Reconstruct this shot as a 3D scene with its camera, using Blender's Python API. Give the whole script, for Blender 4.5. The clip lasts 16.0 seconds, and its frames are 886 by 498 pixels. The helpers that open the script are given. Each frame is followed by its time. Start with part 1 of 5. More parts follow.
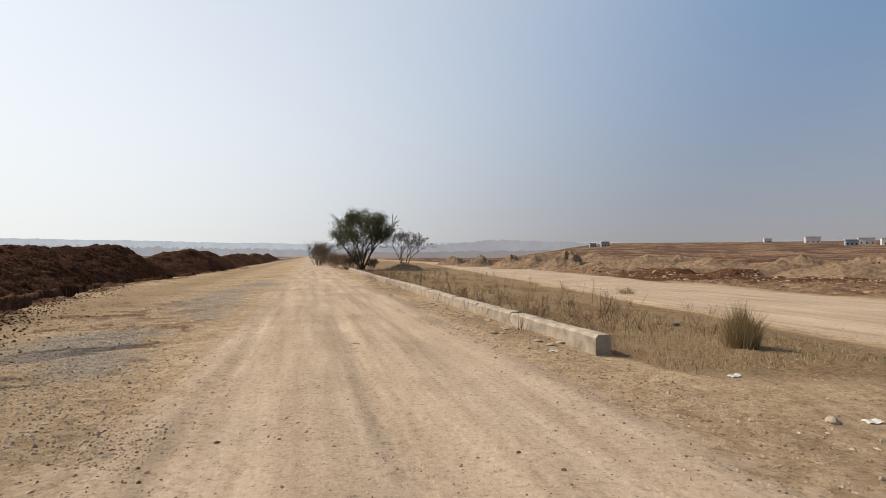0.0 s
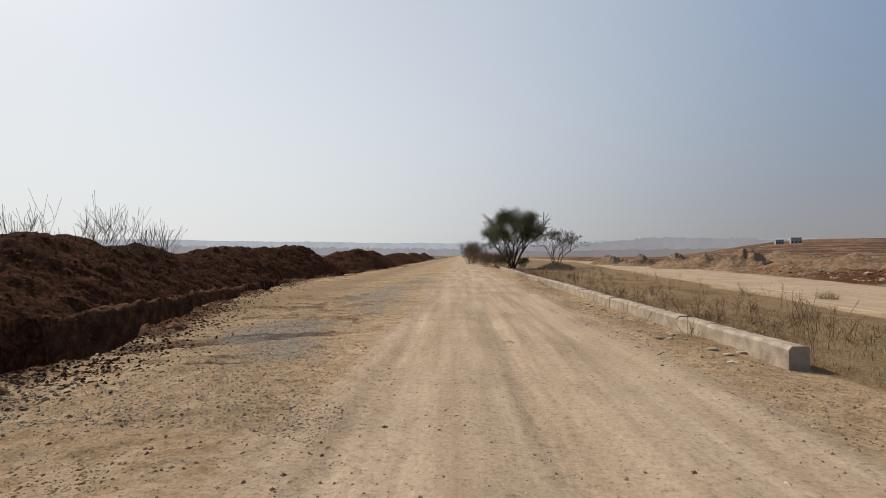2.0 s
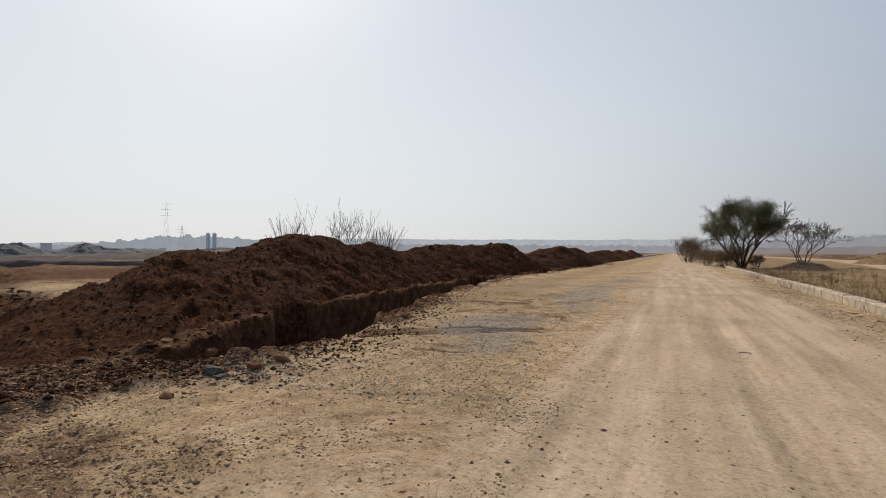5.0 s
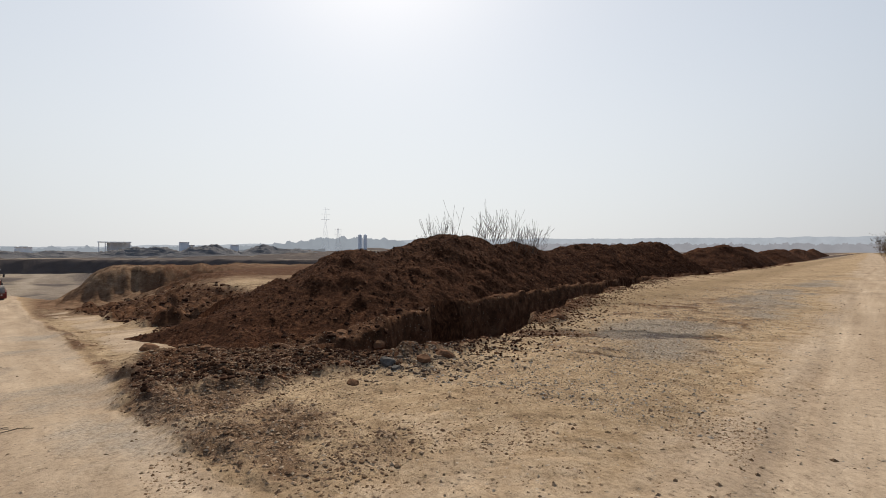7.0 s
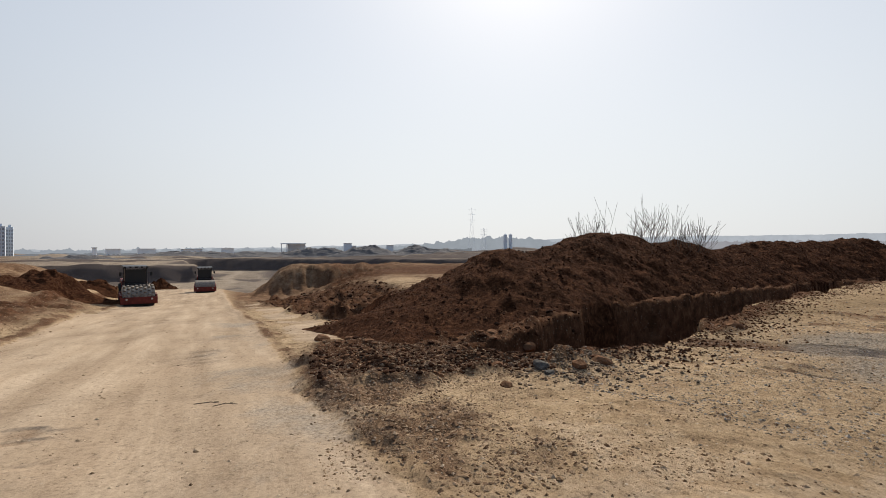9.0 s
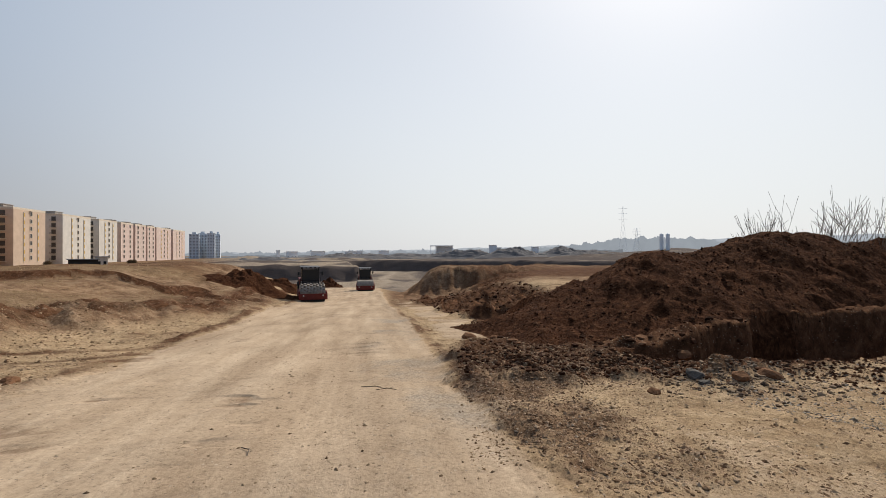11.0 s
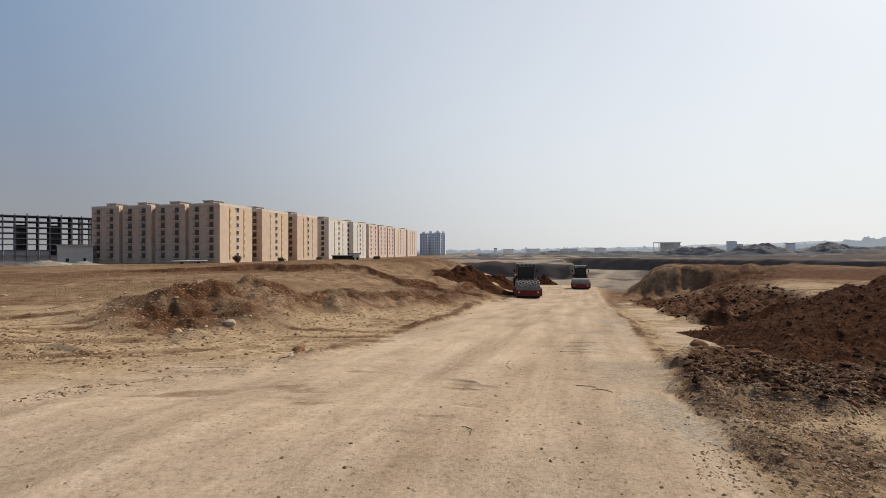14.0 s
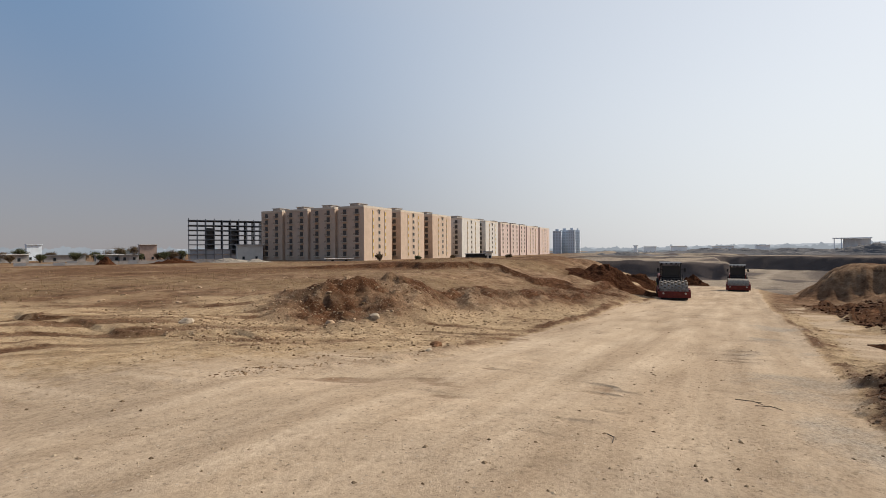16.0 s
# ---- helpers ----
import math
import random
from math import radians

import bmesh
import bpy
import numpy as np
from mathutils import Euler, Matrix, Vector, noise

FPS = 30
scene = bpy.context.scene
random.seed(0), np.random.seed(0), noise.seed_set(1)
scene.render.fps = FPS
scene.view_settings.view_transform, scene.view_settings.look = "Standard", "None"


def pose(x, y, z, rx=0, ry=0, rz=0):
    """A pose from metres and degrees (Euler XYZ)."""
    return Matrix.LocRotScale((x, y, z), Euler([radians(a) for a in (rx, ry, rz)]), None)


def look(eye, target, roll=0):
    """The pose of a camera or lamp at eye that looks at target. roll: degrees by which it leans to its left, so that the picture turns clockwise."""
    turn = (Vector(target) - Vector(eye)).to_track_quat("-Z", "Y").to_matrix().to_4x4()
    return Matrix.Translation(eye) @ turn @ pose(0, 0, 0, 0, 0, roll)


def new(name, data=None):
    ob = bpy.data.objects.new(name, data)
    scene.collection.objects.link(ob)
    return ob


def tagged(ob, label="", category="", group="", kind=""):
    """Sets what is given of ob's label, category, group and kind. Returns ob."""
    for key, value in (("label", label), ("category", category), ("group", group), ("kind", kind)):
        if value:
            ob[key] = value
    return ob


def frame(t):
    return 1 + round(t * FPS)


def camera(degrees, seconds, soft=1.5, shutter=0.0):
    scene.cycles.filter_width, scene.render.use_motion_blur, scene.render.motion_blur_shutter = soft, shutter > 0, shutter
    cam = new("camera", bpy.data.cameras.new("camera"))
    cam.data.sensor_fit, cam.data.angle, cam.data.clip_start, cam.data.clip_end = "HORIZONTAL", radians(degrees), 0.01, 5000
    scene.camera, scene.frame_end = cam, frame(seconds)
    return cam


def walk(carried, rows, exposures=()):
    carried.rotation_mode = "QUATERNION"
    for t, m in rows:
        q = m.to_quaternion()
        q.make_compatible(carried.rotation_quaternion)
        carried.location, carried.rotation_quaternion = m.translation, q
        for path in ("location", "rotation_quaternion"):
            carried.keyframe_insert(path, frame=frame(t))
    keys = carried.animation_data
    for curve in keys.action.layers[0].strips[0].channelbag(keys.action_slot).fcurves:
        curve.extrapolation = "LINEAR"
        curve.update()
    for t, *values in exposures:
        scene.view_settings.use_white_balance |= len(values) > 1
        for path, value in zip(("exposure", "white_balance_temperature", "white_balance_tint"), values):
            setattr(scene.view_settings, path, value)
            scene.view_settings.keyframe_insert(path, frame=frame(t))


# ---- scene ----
cam = camera(84.1, 16.0, soft=0.75)

PATH = [
    (0, (0.001, 0.001, 1.596), (0.000, 9.999, 1.758), 0.26),
    (0.5, (-0.002, 0.024, 1.587), (-0.776, 9.992, 1.747), 0.14),
    (1, (-0.015, 0.046, 1.583), (-1.534, 9.928, 1.736), 0.15),
    (1.5, (-0.033, 0.041, 1.581), (-2.304, 9.778, 1.731), 0.16),
    (2, (-0.050, 0.037, 1.587), (-3.046, 9.577, 1.717), 0.17),
    (2.5, (-0.056, 0.040, 1.587), (-3.720, 9.344, 1.711), 0.16),
    (3, (-0.064, 0.030, 1.588), (-4.348, 9.065, 1.705), 0.11),
    (3.5, (-0.070, 0.029, 1.587), (-4.952, 8.755, 1.689), 0.07),
    (4, (-0.080, 0.015, 1.589), (-5.552, 8.385, 1.684), 0.07),
    (4.2, (-0.083, 0.011, 1.592), (-5.764, 8.241, 1.676), 0.12),
    (6.3, (-0.426, -0.266, 1.573), (-8.154, 6.080, 1.648), 0.02),
    (6.5, (-0.458, -0.292, 1.572), (-8.353, 5.845, 1.645), 0.01),
    (7, (-0.464, -0.293, 1.573), (-8.802, 5.227, 1.627), 0.09),
    (7.5, (-0.495, -0.304, 1.573), (-9.232, 4.560, 1.605), 0.06),
    (8, (-0.543, -0.311, 1.577), (-9.614, 3.900, 1.596), -0.01),
    (8.5, (-0.591, -0.315, 1.581), (-9.936, 3.242, 1.612), -0.01),
    (9, (-0.620, -0.328, 1.585), (-10.199, 2.544, 1.628), -0.13),
    (9.2, (-0.621, -0.333, 1.588), (-10.267, 2.303, 1.661), -0.45),
    (11.3, (-0.241, -0.346, 1.603), (-10.229, -0.831, 1.684), -0.19),
    (11.5, (-0.205, -0.347, 1.604), (-10.174, -1.132, 1.686), -0.16),
    (12, (-0.188, -0.344, 1.611), (-10.080, -1.809, 1.676), -0.12),
    (12.5, (-0.191, -0.334, 1.613), (-9.954, -2.498, 1.672), -0.14),
    (13, (-0.198, -0.324, 1.614), (-9.784, -3.173, 1.666), -0.18),
    (13.5, (-0.197, -0.319, 1.610), (-9.553, -3.849, 1.665), -0.21),
    (14, (-0.195, -0.315, 1.612), (-9.277, -4.501, 1.668), -0.24),
    (14.5, (-0.179, -0.316, 1.615), (-8.968, -5.085, 1.667), -0.27),
    (15, (-0.166, -0.316, 1.618), (-8.626, -5.648, 1.660), -0.34),
    (15.5, (-0.154, -0.323, 1.620), (-8.242, -6.205, 1.659), -0.39),
    (16, (-0.162, -0.343, 1.621), (-7.818, -6.778, 1.654), -0.41),
]
walk(cam, [(t, look(eye, target, roll)) for t, eye, target, roll in PATH],
     [(0, 0.09), (1, -0.04), (3.5, -0.19), (7, -0.08), (9.2, -0.04), (12.5, -0.06), (14, -0.04), (16, 0.0)])

# ---- world and sun ----
SUN_AZ, SUN_EL = radians(64), radians(41)
world = bpy.data.worlds.new("hazy_sky")
scene.world = world
world.use_nodes = True
wn, wl = world.node_tree.nodes, world.node_tree.links
sky = wn.new("ShaderNodeTexSky")
sky.sky_type = "NISHITA"
sky.sun_disc = False
sky.sun_elevation, sky.sun_rotation = SUN_EL, -SUN_AZ
sky.altitude, sky.air_density, sky.dust_density, sky.ozone_density = 200, 1.2, 1.6, 2.5
# winter haze: the sky pales towards the horizon all round
place = wn.new("ShaderNodeTexCoord")
parts = wn.new("ShaderNodeSeparateXYZ")
wl.new(place.outputs["Generated"], parts.inputs[0])
depth = wn.new("ShaderNodeMapRange")
depth.interpolation_type = "SMOOTHERSTEP"
depth.inputs[1].default_value, depth.inputs[2].default_value = -0.05, 0.60
depth.inputs[3].default_value, depth.inputs[4].default_value = 0.92, 0.60
wl.new(parts.outputs[2], depth.inputs[0])
haze = wn.new("ShaderNodeMix")
haze.data_type = "RGBA"
glow = wn.new("ShaderNodeVectorMath")
glow.operation = "DOT_PRODUCT"
glow.inputs[1].default_value = (-math.sin(SUN_AZ) * math.cos(SUN_EL), math.cos(SUN_AZ) * math.cos(SUN_EL), math.sin(SUN_EL))
wl.new(place.outputs["Generated"], glow.inputs[0])
glare = wn.new("ShaderNodeMapRange")
glare.interpolation_type = "SMOOTHSTEP"
glare.inputs[1].default_value, glare.inputs[2].default_value = 0.0, 0.92
wl.new(glow.outputs["Value"], glare.inputs[0])
milk = wn.new("ShaderNodeMix")
milk.data_type = "RGBA"
milk.inputs[7].default_value = (8.75, 8.98, 9.15, 1)
# away from the sun: grey-pink haze low down, pale blue higher up
upper = wn.new("ShaderNodeMapRange")
upper.inputs[1].default_value, upper.inputs[2].default_value = 0.0, 0.42
wl.new(parts.outputs[2], upper.inputs[0])
dome = wn.new("ShaderNodeMix")
dome.data_type = "RGBA"
dome.inputs[6].default_value, dome.inputs[7].default_value = (3.3, 3.15, 3.25, 1), (1.75, 3.0, 4.9, 1)
wl.new(upper.outputs[0], dome.inputs[0])
wl.new(dome.outputs[2], milk.inputs[6])
wl.new(glare.outputs[0], milk.inputs[0])
wl.new(milk.outputs[2], haze.inputs[7])
wl.new(depth.outputs[0], haze.inputs[0])
wl.new(sky.outputs[0], haze.inputs[6])
wl.new(haze.outputs[2], wn["Background"].inputs["Color"])
wn["Background"].inputs["Strength"].default_value = 0.10

sun_data = bpy.data.lights.new("sun", "SUN")
sun_data.energy, sun_data.angle, sun_data.color = 4.8, radians(0.8), (1.0, 0.92, 0.79)
sun = new("sun", sun_data)
sun_way = Vector((-math.sin(SUN_AZ) * math.cos(SUN_EL), math.cos(SUN_AZ) * math.cos(SUN_EL), math.sin(SUN_EL)))
sun.matrix_world = look(sun_way * 100, (0, 0, 0))


# ---- noise for the land ----
def lattice(ix, iy, seed):
    h = (ix * 374761393 + iy * 668265263 + seed * 1442695041) & 0xFFFFFFFF
    h = ((h ^ (h >> 13)) * 1274126177) & 0xFFFFFFFF
    return ((h ^ (h >> 16)) & 0xFFFF) / 32767.5 - 1.0


def vnoise(x, y, seed=0):
    fx, fy = np.floor(x), np.floor(y)
    ix, iy = fx.astype(np.int64), fy.astype(np.int64)
    u, v = x - fx, y - fy
    u, v = u * u * u * (u * (6 * u - 15) + 10), v * v * v * (v * (6 * v - 15) + 10)
    a, b = lattice(ix, iy, seed), lattice(ix + 1, iy, seed)
    c, d = lattice(ix, iy + 1, seed), lattice(ix + 1, iy + 1, seed)
    return (a + (b - a) * u) * (1 - v) + (c + (d - c) * u) * v


def fbm(x, y, size, octaves=4, seed=0, gain=0.5):
    total, amp = 0, 1.0
    for k in range(octaves):
        f = 2.0 ** k / size
        ca, sa = math.cos(0.7 * k + 0.3), math.sin(0.7 * k + 0.3)
        total = total + amp * vnoise((x * ca - y * sa) * f + 17.3 * k, (x * sa + y * ca) * f + 5.1 * k, seed + k)
        amp *= gain
    return total


def step(a, b, x):
    t = np.clip((x - a) / (b - a), 0, 1)
    return t * t * (3 - 2 * t)


def bell(x, centre, half):
    return np.exp(-((x - centre) / half) ** 2)


# ---- the lie of the land ----
R1 = radians(15.5)          # bearing of the old road with the kerb
R2 = radians(98.5)          # bearing of the haul road with the rollers


def road1(x, y):
    return -math.sin(R1) * x + math.cos(R1) * y, math.cos(R1) * x + math.sin(R1) * y


def road2(x, y):
    return -math.sin(R2) * x + math.cos(R2) * y, math.cos(R2) * x + math.sin(R2) * y


def from_road1(s, v):
    return -math.sin(R1) * s + math.cos(R1) * v, math.cos(R1) * s + math.sin(R1) * v


def trench_line(s):
    return np.interp(s, (4, 7, 9.5, 12, 18, 28, 45, 68, 120), (-7.3, -7.25, -7.7, -8.5, -9.5, -10.2, -9.6, -8.4, -8.4))


def haul_fall(s2):
    return -(0.065 * np.clip(s2 - 4, 0, 36) + 0.035 * np.clip(s2 - 40, 0, 30))


def land(x, y):
    """Height of the ground, and weights of its surfaces: pale road, grey gravel and far haze, dry grass, dark soil and
    shaded far banks.
    """
    x, y = np.asarray(x, float), np.asarray(y, float)
    d = np.hypot(x, y)
    az = np.degrees(np.arctan2(-x, y))
    az = np.where(az < -120, az + 360, az)
    s1, v1 = road1(x, y)
    s2, v2 = road2(x, y)
    big = fbm(x, y, 9, 4, 3)
    mid = fbm(x, y, 1.7, 4, 11)
    wob = 0.9 * fbm(x, y, 3.5, 3, 23)
    near = 1 - step(60, 120, d)

    # broad forms
    z = step(-5, -20, az) * (0.014 * np.clip(d - 95, 0, 1500) + 0.03 * np.clip(d - 330, 0, 500))
    z = z + step(60, 66, az) * step(84, 74, az) * 0.012 * np.clip(d - 150, 0, 600)
    left = step(110, 120, az)
    z = z - left * 2.6 * step(60, 220, d)

    # haul road running down into the cut
    fall = haul_fall(s2)
    right_fade = 1 - step(np.full_like(s2, 4.2), np.interp(s2, (14, 20, 30, 42, 55), (7.6, 8.2, 10.5, 15, 24)), v2 + wob * 0.5)
    left_edge = -9.2 - 1.5 * step(12, 2, s2) - 3.0 * step(4, -6, s2)
    left_fade = step(left_edge - 11.0, left_edge, v2 + wob)
    off_road = 1 - step(left_edge - 2.5, left_edge - 0.5, v2 + wob)
    low = right_fade * left_fade
    plateau_left = off_road * step(2, 8, np.maximum(-y, 0)) * 0.15
    z = z + low * fall + plateau_left * near
    # spoil thrown up along the left edge of the cut
    ridge = bell(v2, np.interp(s2, (8, 13, 20, 29, 45), (-11.6, -11.2, -10.0, -8.8, -10.0)) + 0.7 * wob, 2.4) * step(8.5, 11.5, s2 + wob) * step(60, 34, s2)
    z = z + ridge * (0.40 + 0.40 * bell(s2, 13.5, 2.6) + 0.25 * big + 0.20 * mid + 0.18 * np.abs(fbm(x, y, 0.9, 3, 29)) + 0.07 * fbm(x, y, 0.4, 3, 30, 0.6))
    # higher cut bank farther on
    on_bank = s2 + 2.5 * wob - 0.25 * (v2 + 12)
    bank = step(-9.0, -10.6, v2 + 0.6 * wob) * step(36.5, 37.6, on_bank) * step(75, 55, s2) * step(-40, -24, v2)
    bank_face = bank * (1 - step(37.6, 38.8, on_bank)) + 4 * bank * (1 - bank)
    z = z + bank * (0.6 + 0.12 * big)
    # windrows of crumbs pushed aside by the grader
    rim_l, rim_r = -5.1 - 0.05 * np.clip(s2 - 8, 0, 60) - 0.45 * np.clip(6.5 - s2, 0, 8), 1.3 - 0.012 * np.clip(s2, 0, 40)
    windrow = (bell(v2 + 0.2 * wob, rim_l, 0.34) + 1.1 * bell(v2 + 0.12 * wob, rim_r, 0.24)) * step(2.5, 6, s2) * step(64, 50, s2)
    crumbs = windrow * np.clip(0.8 + 0.6 * fbm(x, y, 1.1, 3, 33), 0, 1.2)
    z = z + crumbs * (0.06 + 0.06 * np.abs(fbm(x, y, 0.35, 2, 35)))
    churn = step(0.75, 1.15, v2 + 0.25 * wob) * step(2.75 + 0.1 * (s2 - 4), 2.2 + 0.1 * (s2 - 4), v2 + 0.35 * wob) * step(3.1, 4.1, s2 + 0.5 * wob) * step(9.5, 7, s2 + 0.5 * wob) * np.clip(0.85 + 0.5 * fbm(x, y, 0.7, 4, 37), 0.2, 1)
    spread = np.clip(bell(v2 + 0.3 * wob, 2.2, 0.6) * step(6.5, 7.5, s2) * step(12, 9.5, s2) * (0.6 + 0.7 * fbm(x, y, 1.0, 4, 34)), 0, 1)
    z = z + spread * (0.04 + 0.10 * np.abs(fbm(x, y, 0.5, 4, 40)))
    strewn = step(2.6, 3.4, v2 + 0.5 * wob) * step(6.4, 5.2, v2 + wob) * step(16, 19, s2) * step(44, 36, s2) * step(-0.25, 0.2, fbm(x, y, 2.2, 4, 39))
    z = z + churn * 0.06 * np.abs(fbm(x, y, 0.3, 3, 36)) + strewn * (0.1 + 0.4 * np.abs(fbm(x, y, 0.9, 4, 38, 0.6)))
    hump = bell(s2, 47, 5.5) * bell(v2, -12.5, 4.0)
    z = z + hump * (0.35 + 0.3 * big + 0.2 * mid)

    # terraces of the far diggings: level floors between cut banks
    t1, t2 = 16 * fbm(x, y, 40, 3, 41), 26 * fbm(x, y, 70, 3, 45)
    pit = step(60, 70, az) * step(120, 112, az) * step(74, 80, d + 0.12 * t1 + 16 * step(99, 95, az))
    da, db = d + 0.35 * t1, d + 0.4 * t2
    bank_a = step(103, 105, da) * step(98.6, 100.2, az + 0.06 * t1)
    bank_b = step(140, 142.5, db)
    bank_c = step(215, 221, d + t2)
    bank_d = step(330, 338, d + 1.5 * t2)
    far_floor = -4.0 + 3.0 * bank_a * (1 - bank_b) + 3.3 * bank_b - 1.0 * step(180, 186, db) * (1 - bank_c) + 0.5 * bank_c * (1 - bank_d) + 0.3 * fbm(x, y, 20, 4, 47) + 0.3 * np.abs(fbm(x, y, 7, 3, 48)) - 0.007 * np.clip(d - 170, 0, 400)
    far_floor = far_floor + 1.2 * step(0.45, 0.9, fbm(x, y, 40, 3, 49)) * step(120, 180, d)
    # bank faces turned from the sun: their shade is painted in as dark weight
    face = np.maximum.reduce([step(101.5, 102.5, da) * (1 - step(105, 106.5, da)) * step(98.6, 100.2, az + 0.06 * t1), step(138, 139.5, db) * (1 - step(143, 145, db)), step(212, 216, d + t2) * (1 - step(221, 226, d + t2)), step(326, 332, d + 1.5 * t2) * (1 - step(338, 346, d + 1.5 * t2))])
    z = z * (1 - pit) + pit * far_floor
    # end of the cut bay: a bank that climbs back to the level of the land
    bay_end = step(49.5, 53.5, d + 0.5 * wob) * step(95.6, 90.5, az + 0.9 * wob) * step(60, 70, az) * (1 - pit)
    z = z * (1 - bay_end) + bay_end * (0.0 + 0.12 * big + 0.14 * np.abs(fbm(x, y, 2.4, 3, 43)))
    end_face = step(48.5, 50, d + 0.5 * wob) * step(55.5, 53.5, d + 0.5 * wob) * step(95.6, 94.6, az) * step(78, 84, az)
    knoll = step(58, 66, az) * step(80, 72, az) * step(330, 520, d) * (1 - step(650, 900, d))
    z = z + knoll * (5.0 + 2.0 * vnoise(x / 60, y / 60, 51))
    # rough field beyond the second carriageway
    rough = step(8, 0, az) * step(18.0, 21.5, v1 - 0.19 * np.clip(s1, -10, 120)) * (1 - step(300, 500, d))
    berm = step(0.15, 0.40, fbm(x, y, 14, 4, 57))
    z = z + rough * (0.18 * np.abs(big) + 0.14 * mid + 0.5 * berm + 0.2 * np.abs(fbm(x, y, 2.2, 3, 58)))

    # raw sides of the road cut
    side = 4 * right_fade * (1 - right_fade) * step(12, 24, s2) * (1 - pit)
    gully = np.abs(fbm(s2 + 0.8 * v2 + 0.4 * wob, v2 * 0.15, 1.5, 4, 64, 0.6))
    z = z + side * (0.12 * big - 0.4 * gully + 0.2) + np.clip(end_face, 0, 1) * (0.2 - 0.45 * np.abs(fbm(x * 0.3, y, 1.0, 4, 44, 0.6)))
    # trench beside the spoil heap
    tc = trench_line(s1)
    half = np.interp(s1, (4, 7, 9.5, 12, 18, 28, 60), (0.9, 1.1, 1.4, 1.4, 0.75, 0.5, 0.45))
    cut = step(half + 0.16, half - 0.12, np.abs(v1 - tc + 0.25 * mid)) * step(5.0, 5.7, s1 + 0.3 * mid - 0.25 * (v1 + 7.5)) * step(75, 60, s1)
    z = z - cut * np.interp(s1, (4, 12, 20, 60), (1.5, 1.7, 1.2, 0.8))
    lip = bell(v1, tc + half + 0.30, 0.34 + 0.5 * step(7, 11, s1)) * step(4.6, 5.6, s1) * step(90, 70, s1) * np.clip(0.5 + 0.9 * fbm(x, y, 1.3, 3, 66), 0, 1)
    z = z + lip * (0.03 + 0.04 * np.abs(mid) + 0.08 * np.abs(fbm(x, y, 0.4, 3, 63))) * (1 - cut)
    back = step(0.35, 0.05, v1 - tc + half) * step(-15, -13, v1) * step(4.8, 5.8, s1 + 0.3 * mid)
    z = z + back * (1 - cut) * 0.10 * np.abs(fbm(x, y, 0.5, 4, 42, 0.6))
    # a low dump of grey-brown clods before the trench's near end
    dump = bell(x + 0.4 * (y - 3.6), -6.75, 0.45) * bell(y, 3.65, 0.75) * (0.8 + 0.5 * fbm(x, y, 0.5, 3, 62))
    z = z + np.clip(dump, 0, 1) * (0.06 + 0.07 * np.abs(fbm(x, y, 0.35, 3, 60)))
    # trodden spoil in front of the heap's end
    toe = step(6.5, 7.4, d + 0.45 * fbm(x, y, 1.2, 4, 60) - 0.03 * np.abs(az - 80)) * step(13, 10.5, d) * step(63.5, 68, az + 3 * wob) * step(94.5, 90.5, az + 2 * wob) * (1 - cut)
    z = z + toe * (0.03 + 0.06 * np.abs(mid) + 0.17 * np.abs(fbm(x, y, 0.75, 3, 61)))

    # surfaces
    on1 = step(-2.6, -0.4, v1 + 0.5 * wob) * step(4.1, 2.6, v1 + 0.4 * wob) * step(-30, -10, s1)
    on2 = step(rim_l + 0.1, rim_l + 0.6, v2 + 0.2 * wob) * step(1.25, 0.8, v2 + 0.12 * wob) * step(-2, 2, s2) * step(84, 72, s2)
    apron = 1 - step(4, 9, d + wob) 
    near3 = 9.6 + 0.16 * np.clip(s1, -10, 120)
    on3 = step(near3 - 0.6, near3 + 0.5, v1 + 0.35 * wob) * step(near3 + 9.3, near3 + 8.2, v1 + 0.6 * wob) * step(5, -2, az)
    shelf = step(1.5, 1.9, v2 + 0.2 * wob) * step(3.3, 2.6, v2 + 0.4 * wob) * step(8, 10, s2) * step(46, 40, s2) * np.clip(0.7 + 0.7 * fbm(x, y, 1.3, 4, 74), 0.1, 1)
    trail = 0.55 * bell(az, 88.9 + 0.25 * wob, 0.22) * step(47, 49, d) * step(58, 55, d) + bell(az, 97.6 + 0.08 * t1, 0.45) * step(84, 92, d) * step(152, 142, d)
    # the ditch is real relief, but its dark shadow line is coloured in too
    ditch = bell(d + 0.4 * wob, 44.0, 0.55) * step(84, 86, az) * step(95.5, 94.5, az)
    pale = np.clip(np.maximum.reduce([on1, on2, on3, 0.9 * trail, 0.8 * shelf * (1 - strewn), 0.75 * apron * step(8, -2, y), 0.72 * (1 - step(8.5, 12.5, d + 1.5 * wob)) * step(108, 120, az)]), 0, 1)
    pale = pale * (1 - toe) * (1 - 0.9 * churn)
    gravel = bell(v1 + 0.4 * wob, -3.7 + 0.09 * np.clip(s1 - 9, 0, 20), 1.5) * step(5.5, 8, s1 + wob) * step(60, 24, s1) * np.clip(0.55 + 0.9 * fbm(x, y, 2.2, 4, 71), 0, 1) * (1 - pale)
    gravel = np.maximum(gravel, 0.85 * bell(v2 + 0.3 * wob, 0.4, 1.0) * step(2.5, 5, s2) * step(34, 14, s2) * np.clip(0.6 + 0.6 * fbm(x, y, 2, 3, 73), 0, 1))
    median = step(4.75, 5.1, v1) * step(near3 - 0.2, near3 - 1.0, v1 + 0.35 * wob) * step(4.0, 7.0, s1 + 0.6 * wob + 0.25 * (v1 - 5))
